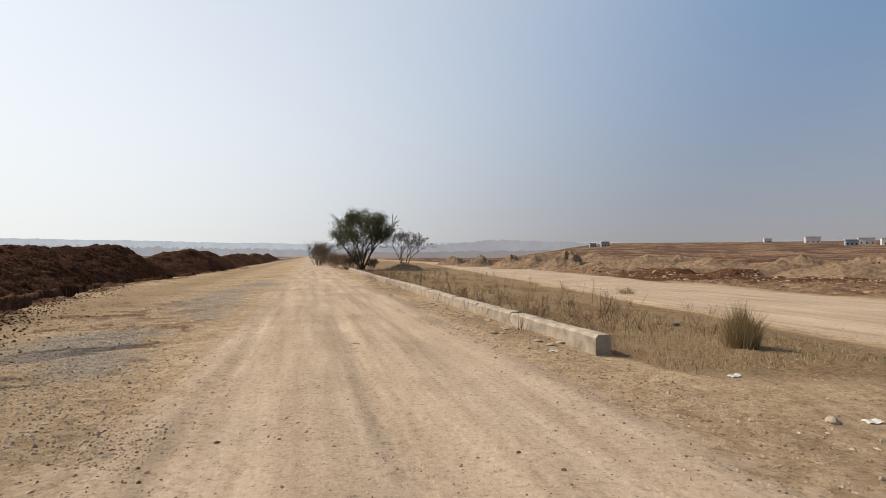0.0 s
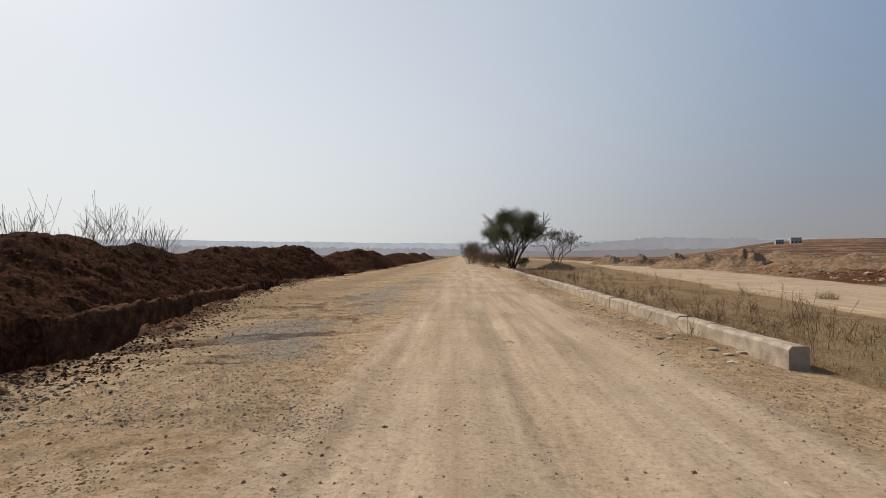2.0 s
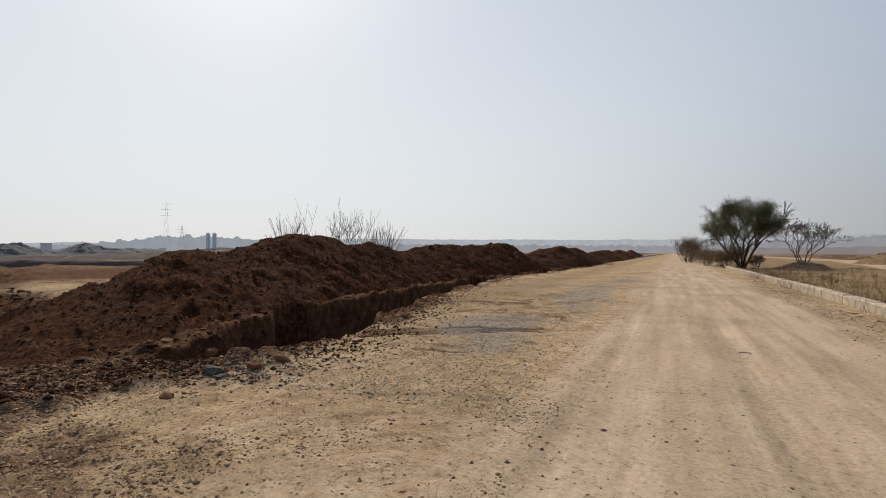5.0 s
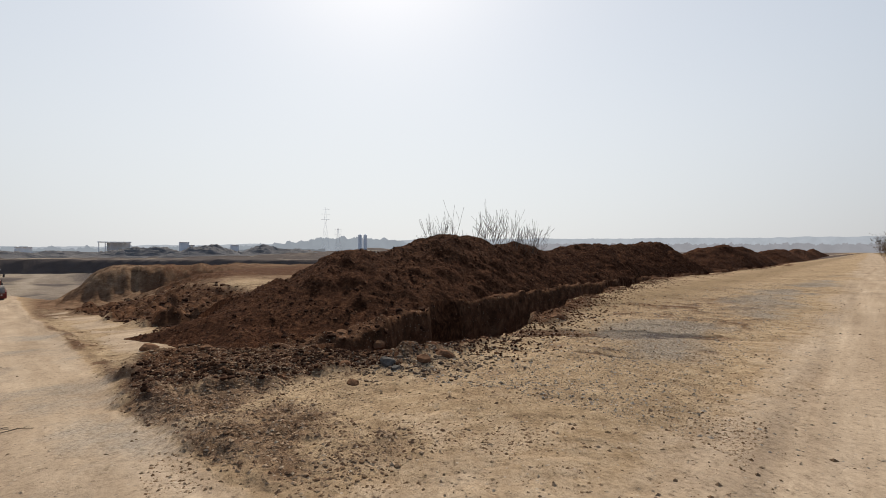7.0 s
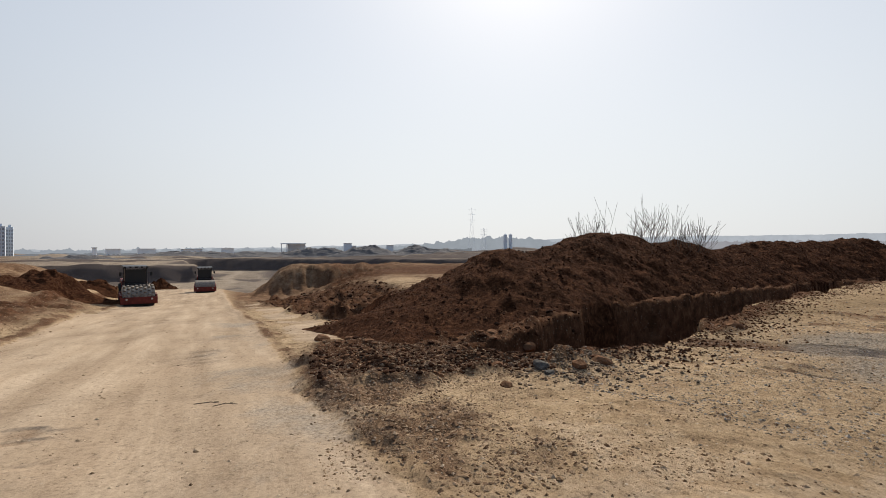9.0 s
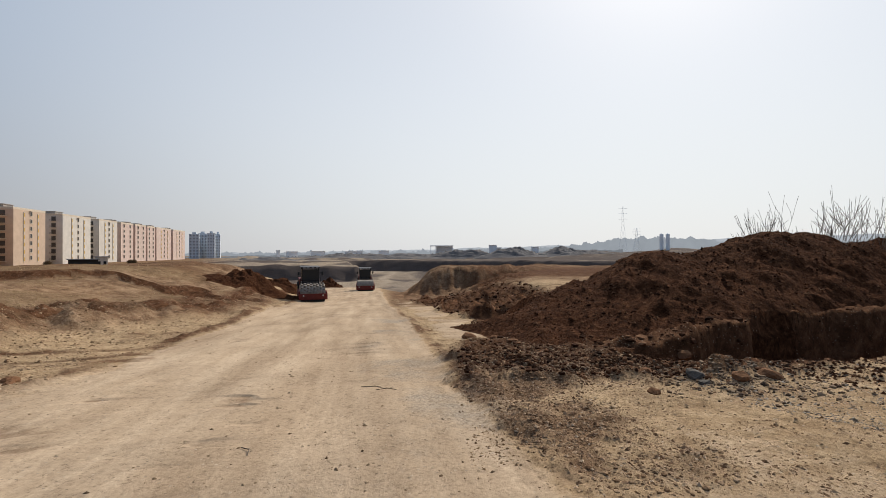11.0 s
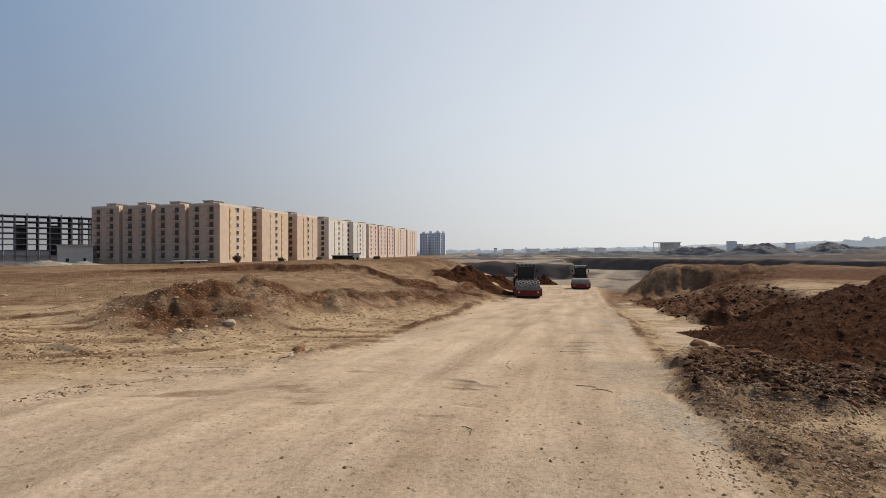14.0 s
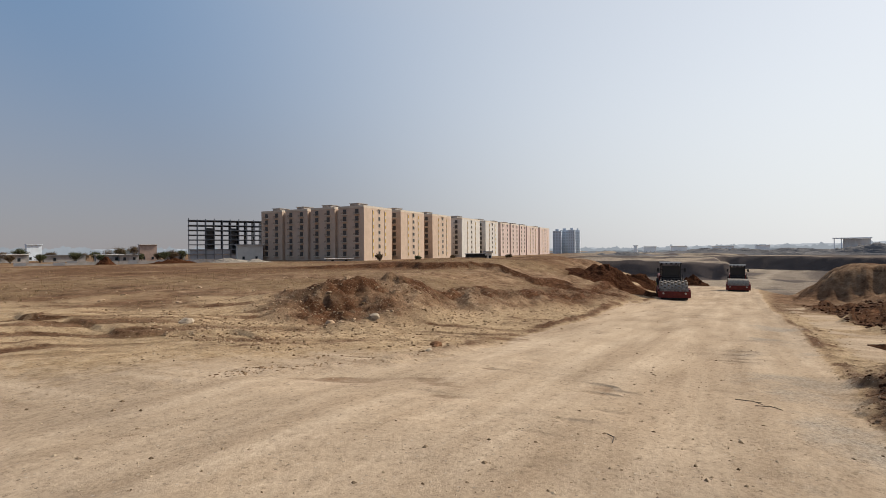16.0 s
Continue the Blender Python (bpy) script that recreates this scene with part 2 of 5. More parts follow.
    field = off_road * step(13, 22, d + wob) * step(108, 116, az) * np.clip(0.75 + 0.6 * fbm(x, y, 6, 4, 77), 0.15, 1)
    dry = bell(v1, -6.4, 2.0) * step(8, 14, s1) * (1 - cut)
    grass = np.clip(np.maximum.reduce([median, 0.5 * field, 0.55 * dry, 0.4 * rough * step(-0.1, 0.4, big)]), 0, 1) * (1 - pale)
    verge = step(3.1, 3.7, v1 + 0.3 * wob) * step(4.75, 4.5, v1) * step(4.5, 7, s1 + wob)
    streak = fbm(x, y, 14, 5, 79)
    plain_brown = step(10, 2, az) * step(35, 90, d) * np.clip(0.55 + 0.9 * streak, 0.1, 0.9) * step(18, 21, v1 - 0.16 * np.clip(s1, -10, 120))
    plain_brown = np.maximum(plain_brown, step(14, 20, az) * step(97, 90, az) * step(26, 40, d) * step(-16, -18, v1) * step(7, 10, v2) * np.clip(0.8 + 0.5 * streak, 0.35, 1.0))
    plain_brown = np.maximum(plain_brown, step(112, 118, az) * step(16, 45, d) * off_road * np.clip(0.18 + 0.7 * streak, 0, 0.55))
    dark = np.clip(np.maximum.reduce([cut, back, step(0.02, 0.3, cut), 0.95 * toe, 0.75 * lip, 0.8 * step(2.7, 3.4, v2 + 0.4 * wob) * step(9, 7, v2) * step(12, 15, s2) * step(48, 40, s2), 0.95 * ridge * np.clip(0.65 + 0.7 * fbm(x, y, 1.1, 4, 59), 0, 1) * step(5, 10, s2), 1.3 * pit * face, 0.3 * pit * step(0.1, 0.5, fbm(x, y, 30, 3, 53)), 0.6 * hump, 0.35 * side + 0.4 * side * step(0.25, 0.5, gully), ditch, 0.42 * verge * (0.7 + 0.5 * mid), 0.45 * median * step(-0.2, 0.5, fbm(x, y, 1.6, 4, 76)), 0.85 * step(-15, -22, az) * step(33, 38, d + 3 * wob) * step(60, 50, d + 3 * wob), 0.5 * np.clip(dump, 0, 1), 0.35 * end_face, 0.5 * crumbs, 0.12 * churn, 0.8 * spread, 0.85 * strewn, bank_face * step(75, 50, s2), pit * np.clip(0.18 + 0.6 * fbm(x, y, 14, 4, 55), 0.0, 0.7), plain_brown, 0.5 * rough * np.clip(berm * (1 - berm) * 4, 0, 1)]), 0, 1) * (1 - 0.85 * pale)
    # crust broken up by wheels and feet beside the roads
    off = (1 - pale) * step(2.2, 4, d) * near * (1 - median) * (1 - cut) * step(3.4, 2.4, v1)
    broken = step(-0.1, 0.45, fbm(x, y, 1.9, 4, 67)) * off * (1 - 0.35 * step(108, 118, az))
    tilth = step(0.0, 0.5, fbm(x, y, 0.34, 3, 69)) + 0.6 * np.abs(fbm(x, y, 0.16, 2, 68))
    z = z + (0.25 * off + broken) * 0.026 * tilth * step(26, 14, d)
    # furrows pressed by turning wheels, swinging round from one road to the other
    turn_r, turn_a = np.hypot(x - 0.5, y + 0.5), np.arctan2(-x + 0.5, y + 0.5)
    furrow = fbm(turn_r, 0.8 * turn_a, 0.34, 3, 70)
    swing = np.clip(0.55 + 0.8 * fbm(x, y, 2.6, 3, 72), 0, 1) * step(2.5, 4, d) * step(24, 14, d) * (1 - cut) * (1 - toe) * (1 - on1) * step(3.0, 2.0, v1) * np.maximum(step(20, 30, az) * (1 - churn) * step(97, 90, az), 0.8 * step(112, 122, az))
    z = z + swing * 0.022 * furrow
    pressed = np.clip(0.75 * swing * step(0.12, 0.5, -furrow) * step(-0.25, 0.35, fbm(x, y, 1.1, 3, 78)), 0, 1)
    broken = np.clip(0.5 * broken * (0.1 + 0.9 * tilth) + 0.85 * swing * step(0.1, 0.5, -furrow), 0, 1)
    # rough reddish-brown land left wild: the far plain, the left field and the tipped ridge
    wild = np.maximum.reduce([step(12, 4, az) * step(18, 20.5, v1 + 0.6 * wob - 0.16 * np.clip(s1, -10, 120)), off_road * step(106, 114, az) * step(15, 22, d + 3 * wob) * 0.8, step(14, 20, az) * step(100, 94, az) * step(-16, -18, v1) * step(26, 34, d), np.clip(1.3 * ridge, 0, 1), 0.95 * churn, spread, 0.95 * crumbs, broken])
    wild = np.clip(np.maximum(wild, np.maximum(0.8 * end_face, 0.9 * side)), 0, 1) * (1 - 0.9 * pale)
    dark = np.clip(np.maximum(dark, 0.8 * pressed), 0, 1)
    # prints of the roller's pads along the haul road
    print_v = v2 + 0.25 * fbm(s2, v2 * 0, 12, 2, 88)
    tread = on2 * step(3, 6, s2) * np.clip(bell(print_v, -3.7, 0.3) + bell(print_v, -1.9, 0.35) + 0.8 * bell(print_v, -0.5, 0.4), 0, 1) * step(0.15, 0.45, fbm(s2, v2 * 0.22, 0.30, 3, 92)) * step(-0.2, 0.3, fbm(x, y, 2.5, 2, 94))
    wild = np.maximum(wild, 0.5 * tread)
    z = z - 0.018 * tread * near
    # distance haze over the far land, put into the colour through the gravel weight
    haze_grey = np.maximum(pit, step(14, 20, az) * step(112, 108, az) * step(90, 200, d)) * 0.85 + 0.25 * step(12, 4, az) * step(70, 180, d)
    gravel = np.maximum(gravel, haze_grey)
    # low broken ledge at the near edge of the field
    past = -0.843 * (x + 2.78) - 0.538 * (y + 14.16) + 0.55 * fbm(x, y, 1.6, 3, 65)
    along = -0.538 * (x + 2.78) + 0.843 * (y + 14.16)
    z = z + 0.11 * step(0.0, 0.12, past) * step(5, 1.0, past) * step(-2.2, -0.8, along) * step(5.6, 4.2, along)
    z = z - 0.3 * ditch
    # ruts and small unevenness
    calm = 1 - 0.75 * pale
    wheel = (bell(v1 + 0.15 * fbm(s1, v1 * 0, 9, 2, 89), -0.95, 0.13) + bell(v1 + 0.15 * fbm(s1, v1 * 0, 9, 2, 89), 0.85, 0.13)) * on1 * step(1.5, 4, s1)
    pale = pale * (1 - 0.22 * wheel)
    z = z + near * calm * (0.03 * mid + 0.045 * big + 0.014 * fbm(x, y, 0.45, 3, 91) + 0.010 * np.abs(fbm(x, y, 0.24, 2, 93))) * step(1.0, 4.0, d)
    rut = np.cos((v1 + 0.12 * fbm(s1, v1 * 0.2, 6, 2, 83)) * 4.2) * on1 + np.cos((v2 + 0.2 * fbm(s2, v2 * 0.2, 7, 2, 87)) * 3.3) * on2
    z = z + near * (0.014 * rut - 0.015 * wheel)
    return z, pale, gravel, grass, dark, step(0.02, 0.3, on2) * (1 - step(0.4, 0.7, on1 * step(2, 4, s1))), wild


def ground_z(x, y):
    """Height of the built ground sheet, between its points."""
    x, y = np.asarray(x, float), np.asarray(y, float)
    a = np.degrees(np.arctan2(-x, y))
    a = np.where(a < -60, a + 360, a)
    fi = np.interp(a, np.degrees(bear), np.arange(len(bear)))
    fj = np.interp(np.hypot(x, y), reach, np.arange(len(reach)))
    i, j = np.minimum(fi.astype(int), len(bear) - 2), np.minimum(fj.astype(int), len(reach) - 2)
    u, v = fi - i, fj - j
    return (gz[j, i] * (1 - u) + gz[j, i + 1] * u) * (1 - v) + (gz[j + 1, i] * (1 - u) + gz[j + 1, i + 1] * u) * v


def height(x, y):
    return float(ground_z(x, y))


# ---- materials ----
def material(name, rough=0.9, metal=0.0):
    m = bpy.data.materials.new(name)
    m.use_nodes = True
    b = m.node_tree.nodes["Principled BSDF"]
    b.inputs["Roughness"].default_value, b.inputs["Metallic"].default_value = rough, metal
    b.inputs["Specular IOR Level"].default_value = 0.25
    return m, m.node_tree.nodes, m.node_tree.links, b


def noise_node(nodes, links, scale, detail=6, rough=0.6, coords=None, stretch=None):
    n = nodes.new("ShaderNodeTexNoise")
    n.inputs["Scale"].default_value, n.inputs["Detail"].default_value, n.inputs["Roughness"].default_value = scale, detail, rough
    if coords is not None:
        if stretch:
            mp = nodes.new("ShaderNodeMapping")
            mp.vector_type = "TEXTURE"
            mp.inputs["Rotation"].default_value = (0, 0, stretch[0])
            mp.inputs["Scale"].default_value = stretch[1]
            links.new(coords, mp.inputs["Vector"])
            coords = mp.outputs[0]
        links.new(coords, n.inputs["Vector"])
    return n.outputs["Fac"]


def ramp(nodes, links, fac, stops):
    r = nodes.new("ShaderNodeValToRGB")
    while len(r.color_ramp.elements) < len(stops):
        r.color_ramp.elements.new(0.5)
    for e, (p, c) in zip(r.color_ramp.elements, stops):
        e.position, e.color = p, (*c, 1) if len(c) == 3 else c
    links.new(fac, r.inputs[0])
    return r.outputs[0]


def mix(nodes, links, fac, a, b, mode="MIX"):
    m = nodes.new("ShaderNodeMix")
    m.data_type, m.blend_type = "RGBA", mode
    for sock, v in ((m.inputs[0], fac), (m.inputs[6], a), (m.inputs[7], b)):
        if isinstance(v, (int, float)):
            sock.default_value = v
        elif isinstance(v, tuple):
            sock.default_value = (*v, 1)
        else:
            links.new(v, sock)
    return m.outputs[2]


def math_node(nodes, links, op, a, b=0.0):
    m = nodes.new("ShaderNodeMath")
    m.operation = op
    for sock, v in ((m.inputs[0], a), (m.inputs[1], b)):
        if isinstance(v, (int, float)):
            sock.default_value = v
        else:
            links.new(v, sock)
    return m.outputs[0]


def bump(nodes, links, shader, fac, strength, distance):
    b = nodes.new("ShaderNodeBump")
    b.inputs["Strength"].default_value, b.inputs["Distance"].default_value = strength, distance
    links.new(fac, b.inputs["Height"])
    links.new(b.outputs[0], shader.inputs["Normal"])


def soil(name, stops, fine=9.0, coarse=0.7, relief=0.05):
    """Loose earth: clods and crumbs in two sizes, with paler dry patches."""
    m, n, l, b = material(name, 1.0)
    b.inputs["Specular IOR Level"].default_value = 0.02
    co = n.new("ShaderNodeNewGeometry").outputs["Position"]
    a = noise_node(n, l, fine, 8, 0.7, co)
    c = noise_node(n, l, coarse, 5, 0.6, co)
    col = ramp(n, l, a, stops)
    col = mix(n, l, 0.55, col, ramp(n, l, c, [(0.3, (0.62, 0.6, 0.58)), (0.7, (1.25, 1.22, 1.2))]), "MULTIPLY")
    l.new(col, b.inputs["Base Color"])
    bump(n, l, b, math_node(n, l, "ADD", a, noise_node(n, l, fine * 3.1, 4, 0.7, co)), 0.9, relief)
    return m


def plain(name, colour, rough=0.7, metal=0.0, vary=0.15, scale=3.0, relief=0.0):
    """Painted, cast or plastered surface with faint dirt and unevenness."""
    m, n, l, b = material(name, rough, metal)
    co = n.new("ShaderNodeNewGeometry").outputs["Position"]
    a = noise_node(n, l, scale, 6, 0.65, co)
    lo, hi = tuple(c * (1 - vary) for c in colour), tuple(min(1, c * (1 + vary)) for c in colour)
    l.new(ramp(n, l, a, [(0.3, lo), (0.7, hi)]), b.inputs["Base Color"])
    if relief:
        bump(n, l, b, noise_node(n, l, scale * 6, 5, 0.7, co), 0.6, relief)
    return m


def ground_material():
    m, n, l, b = material("bare_ground", 1.0)
    b.inputs["Specular IOR Level"].default_value = 0.03
    co = n.new("ShaderNodeNewGeometry").outputs["Position"]
    at = n.new("ShaderNodeAttribute")
    at.attribute_name = "surface"
    sp = n.new("ShaderNodeSeparateColor")
    l.new(at.outputs["Color"], sp.inputs[0])
    pale, gravel, grass, dark = sp.outputs[0], sp.outputs[1], sp.outputs[2], at.outputs["Alpha"]
    fine = noise_node(n, l, 26, 8, 0.72, co)
    mid = noise_node(n, l, 3.2, 7, 0.66, co)
    broad = noise_node(n, l, 0.35, 5, 0.6, co)
    along1 = noise_node(n, l, 1.0, 6, 0.62, co, (R1, (0.42, 7.0, 1.0)))
    along2 = noise_node(n, l, 1.0, 6, 0.62, co, (R2, (0.6, 6.0, 1.0)))
    haul = n.new("ShaderNodeAttribute")
    haul.attribute_name = "haul"
    tracks = mix(n, l, haul.outputs["Fac"], along1, along2)
    # ordinary dry earth
    earth = ramp(n, l, mid, [(0.30, (0.33, 0.225, 0.135)), (0.46, (0.45, 0.325, 0.202)), (0.60, (0.545, 0.405, 0.258)), (0.72, (0.61, 0.465, 0.31))])
    # fine powdery road dust, streaked along the wheel tracks
    dust = ramp(n, l, tracks, [(0.34, (0.42, 0.314, 0.219)), (0.5, (0.52, 0.40, 0.285)), (0.66, (0.62, 0.488, 0.357))])
    grit = ramp(n, l, fine, [(0.3, (0.17, 0.142, 0.115)), (0.5, (0.33, 0.29, 0.245)), (0.7, (0.52, 0.47, 0.40))])
    straw = ramp(n, l, noise_node(n, l, 14, 8, 0.75, co), [(0.3, (0.15, 0.095, 0.052)), (0.5, (0.30, 0.208, 0.118)), (0.72, (0.47, 0.345, 0.205))])
    straw = mix(n, l, ramp(n, l, broad, [(0.42, (0, 0, 0)), (0.62, (0.45, 0.45, 0.45))]), straw, (0.19, 0.138, 0.078))
    brown = ramp(n, l, mid, [(0.28, (0.045, 0.021, 0.011)), (0.5, (0.122, 0.058, 0.031)), (0.72, (0.235, 0.128, 0.071))])
    # rough land: clods, stones and bare patches in several sizes
    wild = n.new("ShaderNodeAttribute")
    wild.attribute_name = "wild"
    clods = noise_node(n, l, 1.1, 10, 0.78, co)
    rugged = ramp(n, l, clods, [(0.36, (0.10, 0.059, 0.035)), (0.45, (0.215, 0.138, 0.086)), (0.54, (0.31, 0.208, 0.133)), (0.66, (0.46, 0.345, 0.235))])
    rugged = mix(n, l, 0.8, rugged, ramp(n, l, noise_node(n, l, 0.11, 6, 0.62, co), [(0.35, (0.68, 0.56, 0.5)), (0.52, (1.0, 0.97, 0.95)), (0.68, (1.22, 1.2, 1.16))]), "MULTIPLY")

    def ragged(w, amount=0.9):
        r = math_node(n, l, "ADD", w, math_node(n, l, "MULTIPLY", math_node(n, l, "SUBTRACT", mid, 0.5), amount))
        mr = n.new("ShaderNodeMapRange")
        mr.inputs[1].default_value, mr.inputs[2].default_value = 0.3, 0.7
        l.new(r, mr.inputs[0])
        return mr.outputs[0]

    col = mix(n, l, ragged(pale), earth, dust)
    col = mix(n, l, ragged(wild.outputs["Fac"], 0.7), col, rugged)
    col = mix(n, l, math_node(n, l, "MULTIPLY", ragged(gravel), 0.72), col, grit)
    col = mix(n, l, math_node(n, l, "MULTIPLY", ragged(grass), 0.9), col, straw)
    # the far diggings are greyed: distance haze painted into the soil colour
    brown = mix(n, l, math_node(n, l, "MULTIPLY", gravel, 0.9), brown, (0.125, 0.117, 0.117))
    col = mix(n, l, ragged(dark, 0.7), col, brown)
    col = mix(n, l, 0.8, col, ramp(n, l, broad, [(0.3, (0.46, 0.44, 0.425)), (0.5, (0.63, 0.61, 0.59)), (0.7, (0.74, 0.72, 0.70))]), "MULTIPLY")
    crumb = noise_node(n, l, 11, 9, 0.82, co)
    col = mix(n, l, math_node(n, l, "SUBTRACT", 0.95, math_node(n, l, "MULTIPLY", pale, 0.35)), col, ramp(n, l, crumb, [(0.37, (0.38, 0.34, 0.31)), (0.43, (0.93, 0.92, 0.91)), (0.58, (1.22, 1.21, 1.2))]), "MULTIPLY")
    cells = n.new("ShaderNodeTexVoronoi")
    cells.inputs["Scale"].default_value = 19
    l.new(co, cells.inputs["Vector"])
    chip = n.new("ShaderNodeSeparateColor")
    l.new(cells.outputs["Color"], chip.inputs[0])
    fleck = math_node(n, l, "MULTIPLY", math_node(n, l, "LESS_THAN", cells.outputs["Distance"], 0.22), math_node(n, l, "GREATER_THAN", chip.outputs[0], 0.72))
    col = mix(n, l, math_node(n, l, "MULTIPLY", fleck, 0.7), col, mix(n, l, chip.outputs[1], (0.10, 0.07, 0.05), (0.48, 0.40, 0.31)))
    col = mix(n, l, math_node(n, l, "SUBTRACT", 0.6, math_node(n, l, "MULTIPLY", pale, 0.15)), col, ramp(n, l, fine, [(0.38, (0.6, 0.58, 0.56)), (0.55, (1.05, 1.05, 1.05))]), "MULTIPLY")
    l.new(col, b.inputs["Base Color"])
    rough_part = math_node(n, l, "SUBTRACT", 1.15, pale)
    h = math_node(n, l, "ADD", math_node(n, l, "MULTIPLY", math_node(n, l, "ADD", mid, math_node(n, l, "MULTIPLY", crumb, 0.7)), rough_part), math_node(n, l, "ADD", math_node(n, l, "MULTIPLY", fine, 0.3), math_node(n, l, "MULTIPLY", fleck, 0.15)))
    h = math_node(n, l, "ADD", h, math_node(n, l, "MULTIPLY", math_node(n, l, "MULTIPLY", clods, wild.outputs["Fac"]), 3.0))
    bump(n, l, b, h, 0.9, 0.045)
    return m


GROUND = ground_material()
HEAP = soil("dark_spoil", [(0.34, (0.018, 0.0068, 0.0036)), (0.5, (0.052, 0.021, 0.0102)), (0.68, (0.125, 0.058, 0.030))], 7.0, 0.6, 0.06)
# spoil greyed and paled: the haze over the diggings is in its colour
HAZED_SOIL = soil("hazed_spoil", [(0.28, (0.11, 0.105, 0.105)), (0.5, (0.17, 0.162, 0.162)), (0.75, (0.25, 0.24, 0.235))], 3.0, 0.2, 0.2)
TAN = soil("tan_spoil", [(0.28, (0.11, 0.068, 0.042)), (0.5, (0.25, 0.168, 0.107)), (0.75, (0.42, 0.31, 0.21))], 3.0, 0.6, 0.16)
RUBBLE = soil("pale_rubble", [(0.28, (0.16, 0.135, 0.11)), (0.5, (0.28, 0.245, 0.205)), (0.75, (0.40, 0.36, 0.31))], 2.0, 0.3, 0.15)
CONCRETE = plain("weathered_concrete", (0.31, 0.25, 0.19), 0.9, 0, 0.38, 4.0, 0.02)


# ---- making meshes ----
def part(name, bm, mat, parent=None, label=""):
    me = bpy.data.meshes.new(name)
    bm.to_mesh(me)
    bm.free()
    me.materials.append(mat)
    ob = new(name, me)
    ob.parent = parent
    if label:
        tagged(ob, label)
    return ob


def empty(name, m, label, category, group=""):
    ob = new(name)
    ob.matrix_world = m
    return tagged(ob, label, category, group)


def box(bm, cx, cy, cz, sx, sy, sz, bevel=0.0, m=None):
    got = bmesh.ops.create_cube(bm, size=1.0)["verts"]
    bmesh.ops.scale(bm, vec=(sx, sy, sz), verts=got)
    bmesh.ops.translate(bm, vec=(cx, cy, cz), verts=got)
    if bevel:
        edges = list({e for v in got for e in v.link_edges})
        got = [v for v in bmesh.ops.bevel(bm, geom=edges, offset=bevel, segments=2, affect="EDGES", profile=0.6)["verts"]]
    if m is not None:
        bmesh.ops.transform(bm, matrix=m, verts=got)
    return got


def rod(bm, a, b, r0, r1=None, sides=8, caps=True):
    a, b = Vector(a), Vector(b)
    r1 = r0 if r1 is None else r1
    got = bmesh.ops.create_cone(bm, cap_ends=caps, segments=sides, radius1=r0, radius2=r1, depth=(b - a).length)["verts"]
    turn = (b - a).to_track_quat("Z", "Y").to_matrix().to_4x4()
    bmesh.ops.transform(bm, matrix=Matrix.Translation((a + b) / 2) @ turn, verts=got)
    return got


def sheet(name, xs, ys, zs, mat, wrap=False, smooth=True):
    """A grid of points, rows by columns, as one mesh."""
    rows, cols = xs.shape
    me = bpy.data.meshes.new(name)
    idx = np.arange(rows * cols).reshape(rows, cols)
    if wrap:
        idx = np.concatenate([idx, idx[:, :1]], 1)
    q = np.stack([idx[:-1, :-1], idx[:-1, 1:], idx[1:, 1:], idx[1:, :-1]], -1).reshape(-1, 4)
    me.vertices.add(rows * cols)
    me.vertices.foreach_set("co", np.stack([xs, ys, zs], -1).astype(np.float32).ravel())
    me.loops.add(q.size)
    me.loops.foreach_set("vertex_index", q.astype(np.int32).ravel())
    me.polygons.add(len(q))
    me.polygons.foreach_set("loop_start", (np.arange(len(q)) * 4).astype(np.int32))
    me.polygons.foreach_set("use_smooth", np.full(len(q), smooth))
    me.update(calc_edges=True)
    me.validate()
    me.materials.append(mat)
    return new(name, me)


# ---- the ground, one sheet to the horizon ----
bear = np.radians(np.concatenate([np.arange(-60, 190, 0.24), np.arange(190, 299.9, 2.0)]))
reach = np.concatenate([[0.02], np.geomspace(0.5, 2.4, 60, endpoint=False), np.geomspace(2.4, 18, 260, endpoint=False), np.geomspace(18, 200, 240, endpoint=False), np.geomspace(200, 4600, 110)])
gb, gr = np.meshgrid(-bear, reach)
gx, gy = gr * np.sin(gb), gr * np.cos(gb)
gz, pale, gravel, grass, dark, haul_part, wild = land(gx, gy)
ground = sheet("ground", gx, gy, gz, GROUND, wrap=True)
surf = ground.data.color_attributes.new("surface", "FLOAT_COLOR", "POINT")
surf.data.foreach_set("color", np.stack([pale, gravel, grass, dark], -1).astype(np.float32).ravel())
way_on = ground.data.attributes.new("haul", "FLOAT", "POINT")
way_on.data.foreach_set("value", haul_part.astype(np.float32).ravel())
wild_part = ground.data.attributes.new("wild", "FLOAT", "POINT")
wild_part.data.foreach_set("value", wild.astype(np.float32).ravel())
tagged(ground, "dusty tan building land with dirt roads", "ground", kind="structure")


# ---- the long dark spoil heap behind the trench ----
def heap_crest(s):
    return np.interp(s, (4.6, 7.2, 9.3, 11.0, 12.4, 14.0, 17.0, 18.0, 24, 27, 30, 36, 42, 46, 50, 60, 72, 76, 90, 104, 110, 130, 150, 156, 200, 250),
                     (0.05, 0.8, 1.55, 1.5, 1.7, 2.2, 2.25, 1.85, 1.9, 1.95, 2.25, 2.3, 2.4, 1.1, 1.7, 2.5, 2.1, 1.0, 2.1, 2.0, 0.7, 2.4, 2.2, 0.8, 2.8, 1.5))


